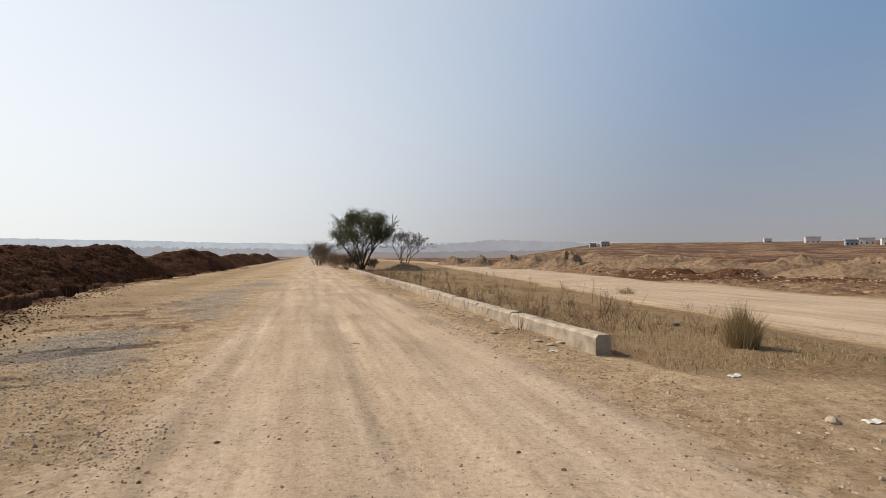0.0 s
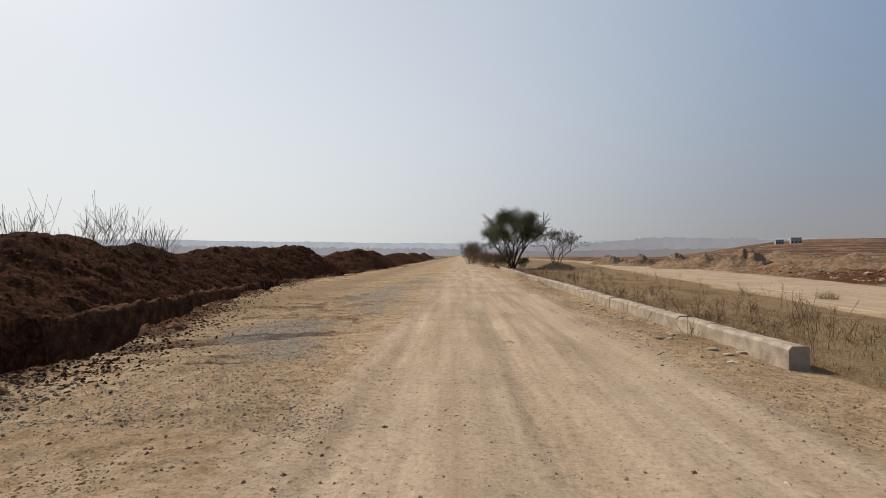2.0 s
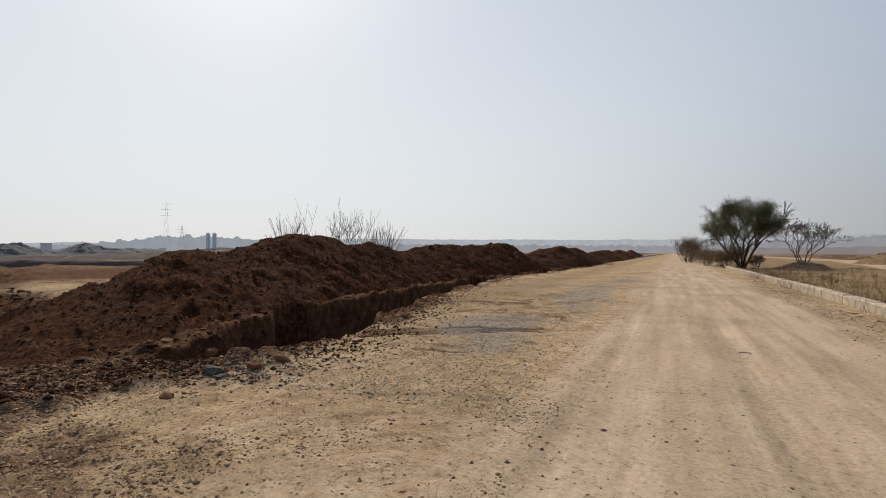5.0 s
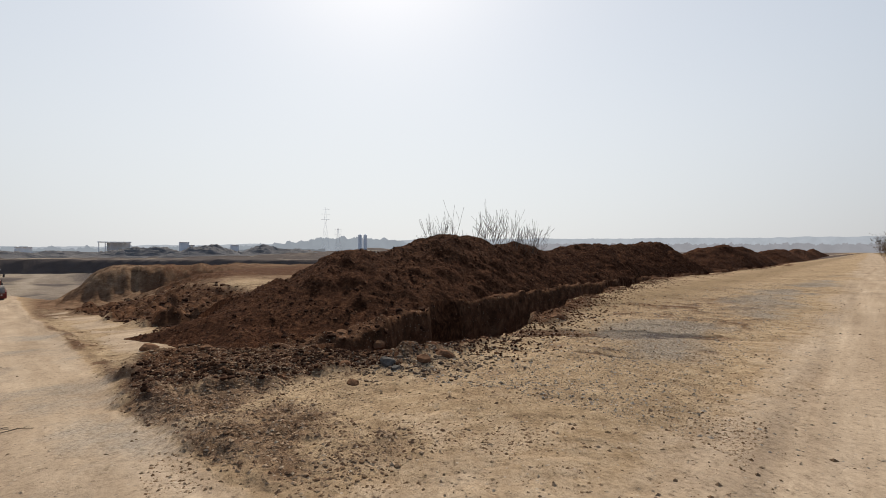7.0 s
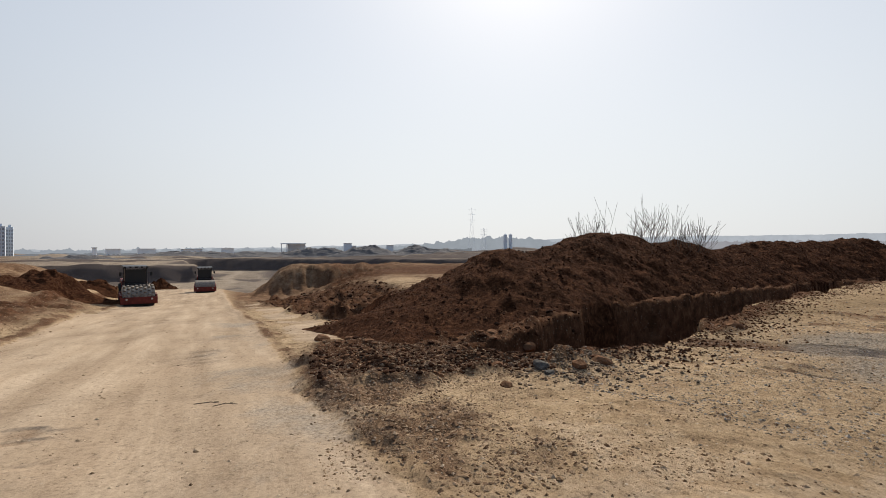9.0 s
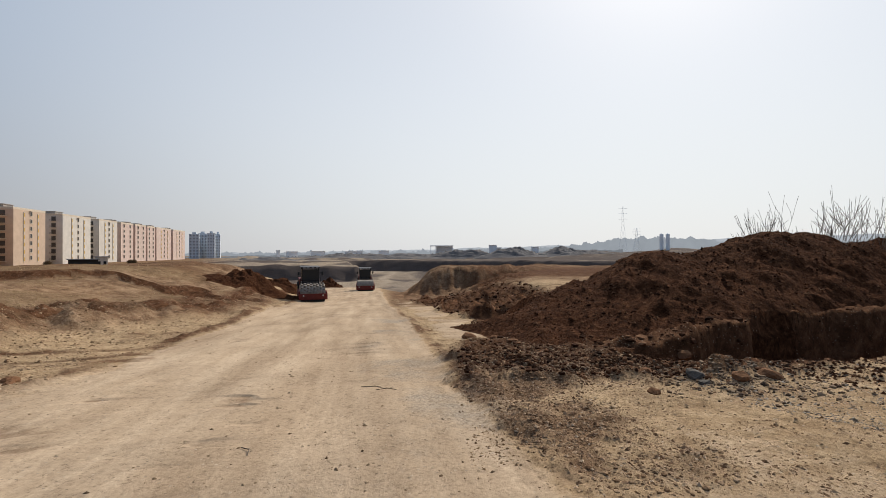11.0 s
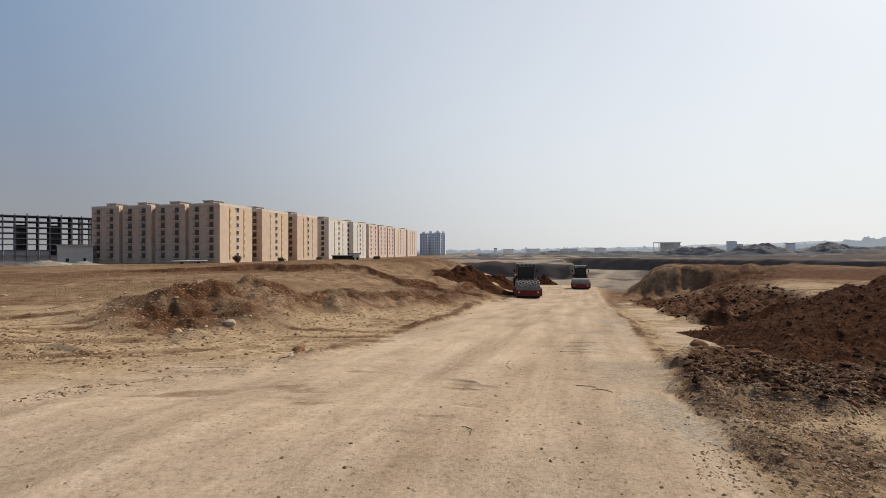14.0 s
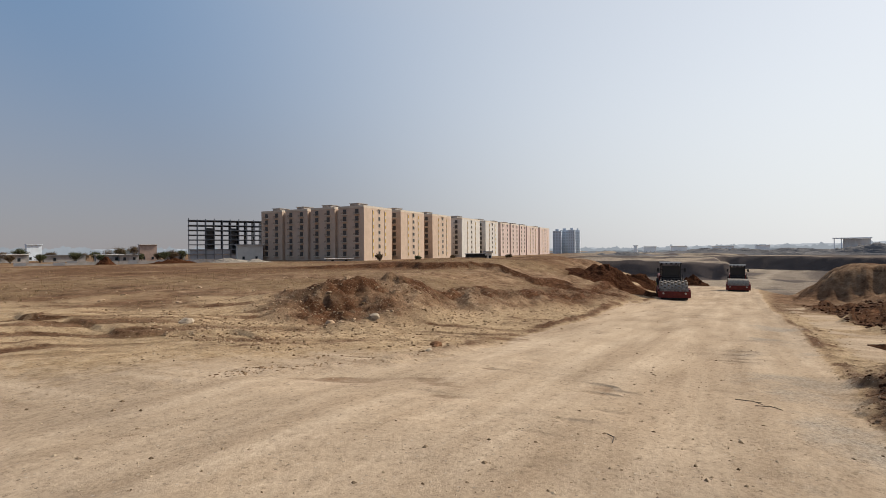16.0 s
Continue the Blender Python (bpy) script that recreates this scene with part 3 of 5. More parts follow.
def earth_bank():
    s = np.concatenate([np.arange(3.5, 45, 0.11), np.arange(45, 90, 0.3), np.arange(90, 260, 1.0)])
    k = np.linspace(-1.35, 1.35, 120)
    gk, gs = np.meshgrid(k, s)
    crest_v = np.interp(gs, (4, 9, 20, 30, 45, 68, 110, 250), (-11.6, -13.0, -14.3, -14.3, -13.4, -12.2, -11.8, -16.0))
    front = np.interp(gs, (4, 6, 9, 14, 20, 40), (2.8, 3.5, 3.8, 3.3, 3.7, 3.2))
    gv = crest_v + gk * np.where(gk > 0, front, 4.5)
    x, y = from_road1(gs, gv)
    top = 0.91 * heap_crest(gs + 0.7 * vnoise(gs * 0.9, gv * 0.6, 5))
    shape = np.minimum(np.clip(1 - np.abs(gk), -0.35, 1), (gs - 3.9) / 1.5)
    shape = np.where(shape > 0, np.maximum(shape, 0) ** 0.85, shape)
    shape = np.where(shape > 0.86, 0.86 + (shape - 0.86) * 0.55, shape) / 0.935
    body = np.clip(shape, 0, 1)
    lumps = 0.15 * np.abs(fbm(x, y, 1.3, 3, 131)) + 0.20 * fbm(x, y, 3.2, 2, 137) * body + 0.05 * fbm(x, y, 0.5, 4, 141, 0.6) + 0.07 * step(0.2, 1.0, fbm(x, y, 0.5, 3, 147)) + 0.12 * step(0.5, 1.0, fbm(x, y, 1.6, 3, 149)) * body ** 3
    z = shape * top + lumps * np.clip(body * 2.5, 0.0, 1) * np.clip(top / 1.2, 0.25, 1) - 0.16 * (1 - body)
    base = land(x, y)[0]
    ground_here = np.maximum(base, np.where(gs > 6.5, -0.35, -2.0))
    z = np.where(shape > 0, ground_here * (1 - 0.6 * body) + z, base - 0.5)
    ob = sheet("earth_bank", x, y, z, HEAP)
    return tagged(ob, "long bank of dark brown excavated earth beside a trench", "earth bank")


earth_bank()


# ---- the concrete kerb of the planted median ----
def kerb(s0, s1, v, name_label):
    th = empty("concrete_kerb", Matrix.Identity(4), name_label, "kerb", "kerbs of the median")
    w, h = 0.30, 0.30
    prof = ((0, -0.3), (0, h - 0.05), (0.05, h), (w - 0.05, h), (w, h - 0.06), (w, -0.3))
    r = random.Random(int(s0))
    for s in np.arange(s0, s1 - 0.5, 1.2):
        bm = bmesh.new()
        dv, dz, tip = 0.02 * math.sin(s * 0.11) + r.gauss(0, 0.006), 0.012 * math.sin(s * 0.33) + r.gauss(0, 0.006), r.gauss(0, 0.006)
        chip = r.random() < 0.3
        rows = []
        for q in (0.001, 0.05, 0.3, 0.6, 0.9, 1.15, 1.199):
            end = 0.003 if q in (0.001, 1.199) else 0.0
            row = []
            for pv, pz in prof:
                pv = min(max(pv, end), w - end) + r.gauss(0, 0.004)
                worn = 0.05 * r.random() if chip and pz > 0.2 and q > 1.1 else 0.0
                x, y = from_road1(s + q, v + pv + dv)
                row.append(bm.verts.new((x, y, dz + pz + tip * (q - 0.6) - (end + worn if pz > 0 else 0) + r.gauss(0, 0.003))))
            rows.append(row)
        for a, b in zip(rows, rows[1:]):
            for i in range(len(prof) - 1):
                bm.faces.new((a[i], a[i + 1], b[i + 1], b[i]))
        bm.faces.new(rows[0][::-1])
        bm.faces.new(rows[-1])
        bmesh.ops.recalc_face_normals(bm, faces=bm.faces)
        part("kerb_block", bm, CONCRETE, th)
    return th


kerb(7.2, 56.0, 4.62, "long weathered concrete kerb edging the dry median")
kerb(63.0, 110.0, 4.62, "far weathered concrete kerb past the tree")


# ---- more materials ----
def by_island(name, stops, rough=0.9, relief=0.0, thin=0.0):
    m, n, l, b = material(name, rough)
    b.inputs["Specular IOR Level"].default_value = 0.05
    g = n.new("ShaderNodeNewGeometry")
    col = ramp(n, l, g.outputs["Random Per Island"], stops)
    a = noise_node(n, l, 14, 5, 0.65, g.outputs["Position"])
    col = mix(n, l, 0.5, col, ramp(n, l, a, [(0.3, (0.65, 0.65, 0.65)), (0.7, (1.2, 1.2, 1.2))]), "MULTIPLY")
    l.new(col, b.inputs["Base Color"])
    if thin:
        through_it = n.new("ShaderNodeBsdfTranslucent")
        both = n.new("ShaderNodeMixShader")
        both.inputs[0].default_value = thin
        l.new(col, through_it.inputs[0])
        l.new(b.outputs[0], both.inputs[1])
        l.new(through_it.outputs[0], both.inputs[2])
        l.new(both.outputs[0], n["Material Output"].inputs[0])
    if relief:
        bump(n, l, b, noise_node(n, l, 30, 5, 0.7, g.outputs["Position"]), 0.8, relief)
    return m


PEBBLE = by_island("loose_stone", [(0, (0.12, 0.076, 0.046)), (0.35, (0.24, 0.165, 0.105)), (0.7, (0.33, 0.24, 0.16)), (1, (0.46, 0.36, 0.25))])
CLOD = by_island("dark_clod", [(0, (0.024, 0.010, 0.0055)), (0.6, (0.068, 0.029, 0.0145)), (1, (0.19, 0.098, 0.053))], 0.95, 0.02)
TAN_CLOD = by_island("tan_clod", [(0, (0.14, 0.082, 0.046)), (0.5, (0.26, 0.168, 0.10)), (1, (0.40, 0.285, 0.185))], 0.95, 0.02)
STRAW = by_island("dry_grass", [(0, (0.13, 0.085, 0.042)), (0.5, (0.30, 0.21, 0.105)), (1, (0.50, 0.38, 0.21))], 0.8, 0, 0.3)
WEED = by_island("dry_weed", [(0, (0.09, 0.05, 0.03)), (0.6, (0.19, 0.112, 0.066)), (1, (0.31, 0.205, 0.125))], 0.85)
LEAF = by_island("acacia_leaf", [(0, (0.045, 0.048, 0.024)), (0.55, (0.088, 0.092, 0.048)), (1, (0.15, 0.145, 0.085))], 0.75, 0, 0.35)
BROWN_LEAF = by_island("brown_leaf", [(0, (0.085, 0.055, 0.035)), (0.6, (0.16, 0.11, 0.07)), (1, (0.21, 0.16, 0.10))], 0.85, 0, 0.3)
BARK = plain("bark", (0.075, 0.055, 0.042), 0.95, 0, 0.4, 9, 0.01)
TWIG = plain("bare_twig", (0.12, 0.092, 0.072), 0.9, 0, 0.3, 9)
PAPER = plain("pale_litter", (0.5, 0.46, 0.40), 0.8, 0, 0.12, 8)
ROCK = plain("pale_rock", (0.38, 0.30, 0.215), 0.92, 0, 0.35, 6, 0.03)
BLUE_STONE = plain("blue_grey_stone", (0.085, 0.075, 0.066), 0.95, 0, 0.4, 9, 0.02)
BLACK = plain("black_plastic", (0.02, 0.02, 0.02), 0.7, 0, 0.3, 6)
STEEL = plain("worn_steel", (0.23, 0.20, 0.17), 0.5, 0.45, 0.4, 5, 0.004)
RED = plain("red_paint", (0.125, 0.02, 0.016), 0.6, 0, 0.4, 4)
CAB = plain("black_paint", (0.018, 0.018, 0.02), 0.45, 0, 0.3, 3)
TIN_LAMP = plain("dull_lamp_glass", (0.16, 0.16, 0.17), 0.4)
RUBBER = plain("tyre_rubber", (0.022, 0.021, 0.02), 0.85, 0, 0.3, 5, 0.004)
AMBER = plain("yellow_paint", (0.48, 0.28, 0.03), 0.5, 0, 0.25, 4)
GLASS, gn, gl, gb_ = material("dark_glass", 0.08)
gb_.inputs["Base Color"].default_value = (0.02, 0.024, 0.028, 1)
gb_.inputs["Specular IOR Level"].default_value = 0.2
gb_.inputs["Roughness"].default_value = 0.3


def joined(name, verts, faces, mat, parent=None, smooth=False):
    me = bpy.data.meshes.new(name)
    me.from_pydata(np.asarray(verts).tolist(), [], np.asarray(faces).tolist())
    if smooth:
        me.polygons.foreach_set("use_smooth", np.full(len(me.polygons), True))
    me.materials.append(mat)
    ob = new(name, me)
    ob.parent = parent
    return ob


rng = np.random.default_rng(7)
ICO = bmesh.new()
bmesh.ops.create_icosphere(ICO, subdivisions=1, radius=1.0)
ICO_V = np.array([v.co[:] for v in ICO.verts])
ICO_F = np.array([[v.index for v in f.verts] for f in ICO.faces])
ICO.free()


def scatter_stones(name, xy, size, mat, label, sunk=0.3, z=None, octa=False, tall=(0.35, 0.7)):
    """Loose stones or clods, each a little lump of its own shape, joined into one carpet."""
    base_v, base_f = ICO_V, ICO_F
    if octa:
        base_v = np.array([(1, 0, 0), (-1, 0, 0), (0, 1, 0), (0, -1, 0), (0, 0, 1), (0, 0, -1)], float)
        base_f = np.array([(0, 2, 4), (2, 1, 4), (1, 3, 4), (3, 0, 4), (2, 0, 5), (1, 2, 5), (3, 1, 5), (0, 3, 5)])
    n, k = len(xy), len(base_v)
    size = np.minimum(size, 3.4 * np.median(size))
    a = rng.uniform(0, 2 * np.pi, n)
    shape = np.stack([rng.uniform(0.7, 1.35, n), rng.uniform(0.6, 1.1, n), rng.uniform(*tall, n)], -1)
    v = base_v[None] * shape[:, None] * rng.uniform(0.72, 1.2, (n, k, 1)) * size[:, None, None]
    ca, sa = np.cos(a)[:, None], np.sin(a)[:, None]
    vx, vy = v[..., 0] * ca - v[..., 1] * sa, v[..., 0] * sa + v[..., 1] * ca
    gz0 = ground_z(xy[:, 0], xy[:, 1]) if z is None else z
    up = (gz0 + size * shape[:, 2] * (0.5 - 1.3 * sunk))[:, None]
    verts = np.stack([vx + xy[:, :1], vy + xy[:, 1:], v[..., 2] + up], -1).reshape(-1, 3)
    faces = (base_f[None] + (np.arange(n) * k)[:, None, None]).reshape(-1, 3)
    return tagged(joined(name, verts, faces, mat), label, name.replace("_", " "), kind="stuff")


def fan(n, r0, r1, a0, a1, power=1.0):
    """Points over a stretch of ground between two distances and two bearings."""
    r = np.exp(rng.uniform(math.log(r0), math.log(r1), n)) if power == 1.0 else r0 + (r1 - r0) * rng.uniform(0, 1, n) ** power
    a = np.radians(rng.uniform(a0, a1, n))
    return np.stack([-r * np.sin(a), r * np.cos(a)], -1)


def blades(name, roots, tall, lean, width, mat, kind="stuff", label="", parent=None, z=None):
    """Grass blades or thin stalks: narrow bent strips."""
    n = len(roots)
    a = rng.uniform(0, 2 * np.pi, n)
    out = np.stack([np.cos(a), np.sin(a)], -1) * (lean * rng.uniform(0.2, 1, n))[:, None]
    b = rng.uniform(0, 2 * np.pi, n)
    side = np.stack([np.cos(b), np.sin(b)], -1) * width[:, None] / 2
    z0 = (ground_z(roots[:, 0], roots[:, 1]) if z is None else z) - 0.02
    p0, p1, p2 = roots, roots + out * 0.35, roots + out
    v = np.stack([np.c_[p0 - side, z0], np.c_[p0 + side, z0], np.c_[p1 + side * 0.8, z0 + tall * 0.6], np.c_[p1 - side * 0.8, z0 + tall * 0.6], np.c_[p2, z0 + tall]], 1).reshape(-1, 3)
    i = (np.arange(n) * 5)[:, None]
    me = bpy.data.meshes.new(name)
    faces = (np.concatenate([i + [0, 1, 2], i + [0, 2, 3], i + [3, 2, 4]])).tolist()
    me.from_pydata(v.tolist(), [], faces)
    me.materials.append(mat)
    ob = new(name, me)
    ob.parent = parent
    if kind == "stuff":
        tagged(ob, label, name.replace("_", " "), kind="stuff")
    return ob


def shared(name, make, mat):
    bm = bmesh.new()
    make(bm)
    me = bpy.data.meshes.new(name)
    bm.to_mesh(me)
    bm.free()
    me.materials.append(mat)
    return me


def put(name, me, m, parent):
    ob = new(name, me)
    ob.parent = parent
    ob.matrix_basis = m
    return ob


# ---- trees and shrubs ----
def grow(limbs, tips, p, way, length, radius, depth, spread, r, lift=0.1, kinks=3):
    """Adds tapering limbs, each bent in a few places, and notes where the twigs end."""
    for k in range(kinks):
        way = (way + Vector((r.gauss(0, 0.16), r.gauss(0, 0.16), r.gauss(0, 0.08) + lift * 0.3))).normalized()
        q = p + way * (length / kinks)
        limbs.append((p.copy(), q.copy(), radius * (1 - 0.25 * k / kinks), radius * (1 - 0.25 * (k + 1) / kinks)))
        p = q
        if depth < 2 or k == kinks - 1:
            tips.append(p.copy())
    if depth == 0:
        return
    for k in range(r.choice((2, 3, 3)) if depth > 1 else r.choice((2, 3, 4))):
        turn = Vector((r.gauss(0, 1), r.gauss(0, 1), r.gauss(lift, 0.5))).normalized()
        grow(limbs, tips, p, (way + turn * spread).normalized(), length * r.uniform(0.6, 0.85), radius * r.uniform(0.5, 0.7), depth - 1, spread, r, lift, max(2, kinks - 1))


def stems_mesh(name, limbs, mat, parent=None, thick=0.0, sides=5):
    """Many tapering rods, open at the ends, in one mesh."""
    a, b = np.array([l[0][:] for l in limbs]), np.array([l[1][:] for l in limbs])
    r0, r1 = np.maximum([l[2] for l in limbs], thick), np.maximum([l[3] for l in limbs], thick)
    w = b - a
    w /= np.linalg.norm(w, axis=1, keepdims=True) + 1e-9
    u = np.cross(w, np.where(np.abs(w[:, 2:]) > 0.9, [[1.0, 0, 0]], [[0, 0, 1.0]]))
    u /= np.linalg.norm(u, axis=1, keepdims=True) + 1e-9
    q = np.cross(w, u)
    t = np.arange(sides) * 2 * np.pi / sides
    rim = u[:, None] * np.cos(t)[None, :, None] + q[:, None] * np.sin(t)[None, :, None]
    v = np.concatenate([a[:, None] + rim * r0[:, None, None], b[:, None] + rim * r1[:, None, None]], 1).reshape(-1, 3)
    k = np.arange(sides)
    f = np.stack([k, (k + 1) % sides, (k + 1) % sides + sides, k + sides], -1)
    f = (f[None] + (np.arange(len(a)) * 2 * sides)[:, None, None]).reshape(-1, 4)
    return joined(name, v, f, mat, parent, True)


def limb_mesh(name, limbs, mat, parent, thick=0.0):
    return stems_mesh(name, limbs, mat, parent, thick)


def leaves(name, centres, per, puff, size, mat, parent, r_):
    n = len(centres) * per
    c = np.repeat(np.array([t[:] for t in centres]), per, 0) + r_.normal(0, puff, (n, 3)) * (1, 1, 0.6)
    u = r_.normal(0, 1, (n, 3))
    u /= np.linalg.norm(u, axis=1, keepdims=True)
    w = np.cross(u, r_.normal(0, 1, (n, 3)))
    w /= np.linalg.norm(w, axis=1, keepdims=True)
    s = size * r_.uniform(0.5, 1.3, (n, 1))
    v = np.stack([c - u * s, c + w * s * 0.4, c + u * s, c - w * s * 0.4], 1).reshape(-1, 3)
    f = (np.arange(n) * 4)[:, None] + [0, 1, 2, 3]
    return joined(name, v, f, mat, parent)


def leafy_tree(x, y, seed):
    r, r_ = random.Random(seed), np.random.default_rng(seed)
    th = empty("tree", pose(x, y, height(x, y) - 0.1), "multi-stemmed green acacia tree beside the kerb", "tree")
    limbs, tips = [], []
    stems = ((-0.32, 0.0, 2.6), (-0.2, 0.2, 2.9), (-0.1, -0.2, 3.1), (0.02, 0.1, 3.2), (0.15, 0.2, 3.1), (0.3, 0.2, 2.8), (0.42, -0.2, 2.8), (0.5, 0.1, 2.7))
    for lx, ly, ln in stems:
        w = Vector((lx, ly, 1.0)).normalized()
        grow(limbs, tips, Vector((lx * 0.5, ly * 0.4, 0)), w, ln * 0.92, 0.10, 3, 0.55, r, 0.15, 4)
    squeeze = lambda t: Vector((t.x * 0.95, t.y * 0.85, t.z))
    limbs, tips = [(squeeze(a), squeeze(b), r0, r1) for a, b, r0, r1 in limbs], [squeeze(t) for t in tips]
    limb_mesh("trunk", limbs, BARK, th, 0.015)
    crown = [t for t in tips if t.z > 2.2 and ((t.x - 0.3) / 3.5) ** 2 + ((t.z - 4.6) / 2.9) ** 2 < 1 and (t.x < 1.2 or t.z > 3.4)]
    # sprays of leaves on a wide, uneven crown that hangs lower on one side
    for k in range(420):
        q = Vector((r.gauss(0, 1), r.gauss(0, 1), r.gauss(0, 1))).normalized() * r.uniform(0.25, 1.0) ** 0.45
        t = Vector((q.x * 3.35 + 0.1, q.y * 3.0, 4.9 + q.z * 2.5))
        if noise.noise(t * 0.75) > -0.16 and t.z > 3.0 + 0.4 * t.x:
            crown.append(t)
    for k in range(120):
        t = Vector((r.uniform(-3.4, -0.6), r.uniform(-2.0, 2.0), r.uniform(1.5, 4.6)))
        if noise.noise(t * 0.9 + Vector((9, 0, 0))) > -0.2 and t.z > 4.2 + 1.0 * (t.x + 0.6):
            crown.append(t)
    for k in range(22):
        crown.append(Vector((r.uniform(1.4, 3.1), r.uniform(-1.2, 1.2), r.uniform(3.4, 4.8))))
    leaves("crown", crown, 48, 0.30, 0.072, LEAF, th, r_)
    return th


def bare_tree(x, y, seed, tall, label="leafless grey tree on the dry median", name="bare_tree"):
    r = random.Random(seed)
    th = empty(name, pose(x, y, height(x, y) - 0.1), label, "tree")
    limbs, tips = [], []
    for lx, ly in ((-0.45, 0.1), (-0.2, 0.0), (0.12, 0.1), (0.32, -0.1), (0.6, 0.1)):
        grow(limbs, tips, Vector((lx * 0.4, ly, 0)), Vector((lx, ly, 1)).normalized(), tall * 0.25, 0.07, 6, 0.7, r, 0.14, 3)
    limb_mesh("trunk", limbs, BARK, th, 0.009)
    return th


def shrub(x, y, z, seed, tall, wide, mat, label, count=14, leaf=0, thick=0.006, name="shrub"):
    r, r_ = random.Random(seed), np.random.default_rng(seed)
    th = empty(name, pose(x, y, z), label, "shrub")
    limbs, tips = [], []
    for k in range(count):
        a, o = r.uniform(0, 6.28), r.uniform(0, 1)
        w = Vector((math.cos(a) * o * wide / tall, math.sin(a) * o * wide / tall, 1)).normalized()
        p = Vector((math.cos(a) * o * wide * 0.3, math.sin(a) * o * wide * 0.3, 0))
        grow(limbs, tips, p, w, tall * r.uniform(0.35, 0.6), thick * 2, 2, 0.4, r, 0.4, 2)
    tagged(limb_mesh("brushwood", limbs, TWIG if not leaf else BARK, th, thick), kind="stuff")
    if leaf:
        leaves("foliage", tips, leaf, 0.10 * tall, 0.05 * tall ** 0.5, mat, th, r_)
    return th


leafy_tree(-9.7, 58.6, 5)
bare_tree(-5.5, 69.0, 21, 6.6)
for k, (sx, sy, st, sw) in enumerate(((-10.9, 57.4, 1.5, 1.5), (-9.9, 57.2, 1.9, 1.3), (-8.2, 57.0, 1.1, 1.1), (-12.6, 62, 1.4, 2.0), (-14.6, 66, 1.5, 2.2))):
    shrub(sx, sy, height(sx, sy) - 0.03, 40 + k, st, sw, BROWN_LEAF, "dry brown shrub beneath the acacia tree", 22, 4, 0.006)
for k, (sx, sy, st, sw) in enumerate(((-21, 85, 3.0, 2.6), (-23.5, 92, 3.6, 3.2), (-26, 104, 3.4, 3.0), (-28.5, 118, 3.2, 3.4), (-18.5, 82, 1.8, 2.2))):
    shrub(sx, sy, height(sx, sy) - 0.03, 60 + k, st, sw, BROWN_LEAF, "dusty roadside shrub with sparse brown leaves", 18, 4, 0.012)
for k, (sb, sd, st) in enumerate(((57.9, 23.5, 2.85), (53.4, 23.5, 3.0), (49.8, 24.5, 2.75), (47.2, 25.5, 2.3))):
    sx, sy = -sd * math.sin(radians(sb)), sd * math.cos(radians(sb))
    shrub(sx, sy, height(sx, sy) - 0.05, 80 + k, st, 0.9, TWIG, "leafless twiggy shrub rising behind the earth bank", 13, 0, 0.0055)


def grass_tuft(x, y, tall, wide, n, label):
    th = empty("grass_tuft", pose(x, y, height(x, y)), label, "grass")
    a, q = rng.uniform(0, 6.28, n), rng.uniform(0, 1, n) ** 0.6
    roots = np.stack([np.cos(a), np.sin(a)], -1) * (q * wide * 0.45)[:, None]
    h = tall * rng.uniform(0.45, 1.0, n) * (1 - 0.35 * q)
    blades("blades", roots, h, 0.12 + 0.55 * q * wide, np.full(n, 0.007), STRAW, "", "", th, np.zeros(n))
    return th


grass_tuft(5.3, 8.75, 1.0, 0.62, 1500, "tall clump of dry straw-coloured grass on the median")
grass_tuft(8.2, 22.0, 0.5, 0.8, 250, "small clump of dry grass at the carriageway edge")


# ---- road rollers ----
def torus_tyre(bm, x, y, z, r, w):
    for k in range(5):
        o = -w / 2 + w * k / 5
        rr = r - 0.06 * abs(k - 2) ** 1.5 / 2.8
        rod(bm, (x + o, y, z), (x + o + w / 5, y, z), rr, rr, 28)


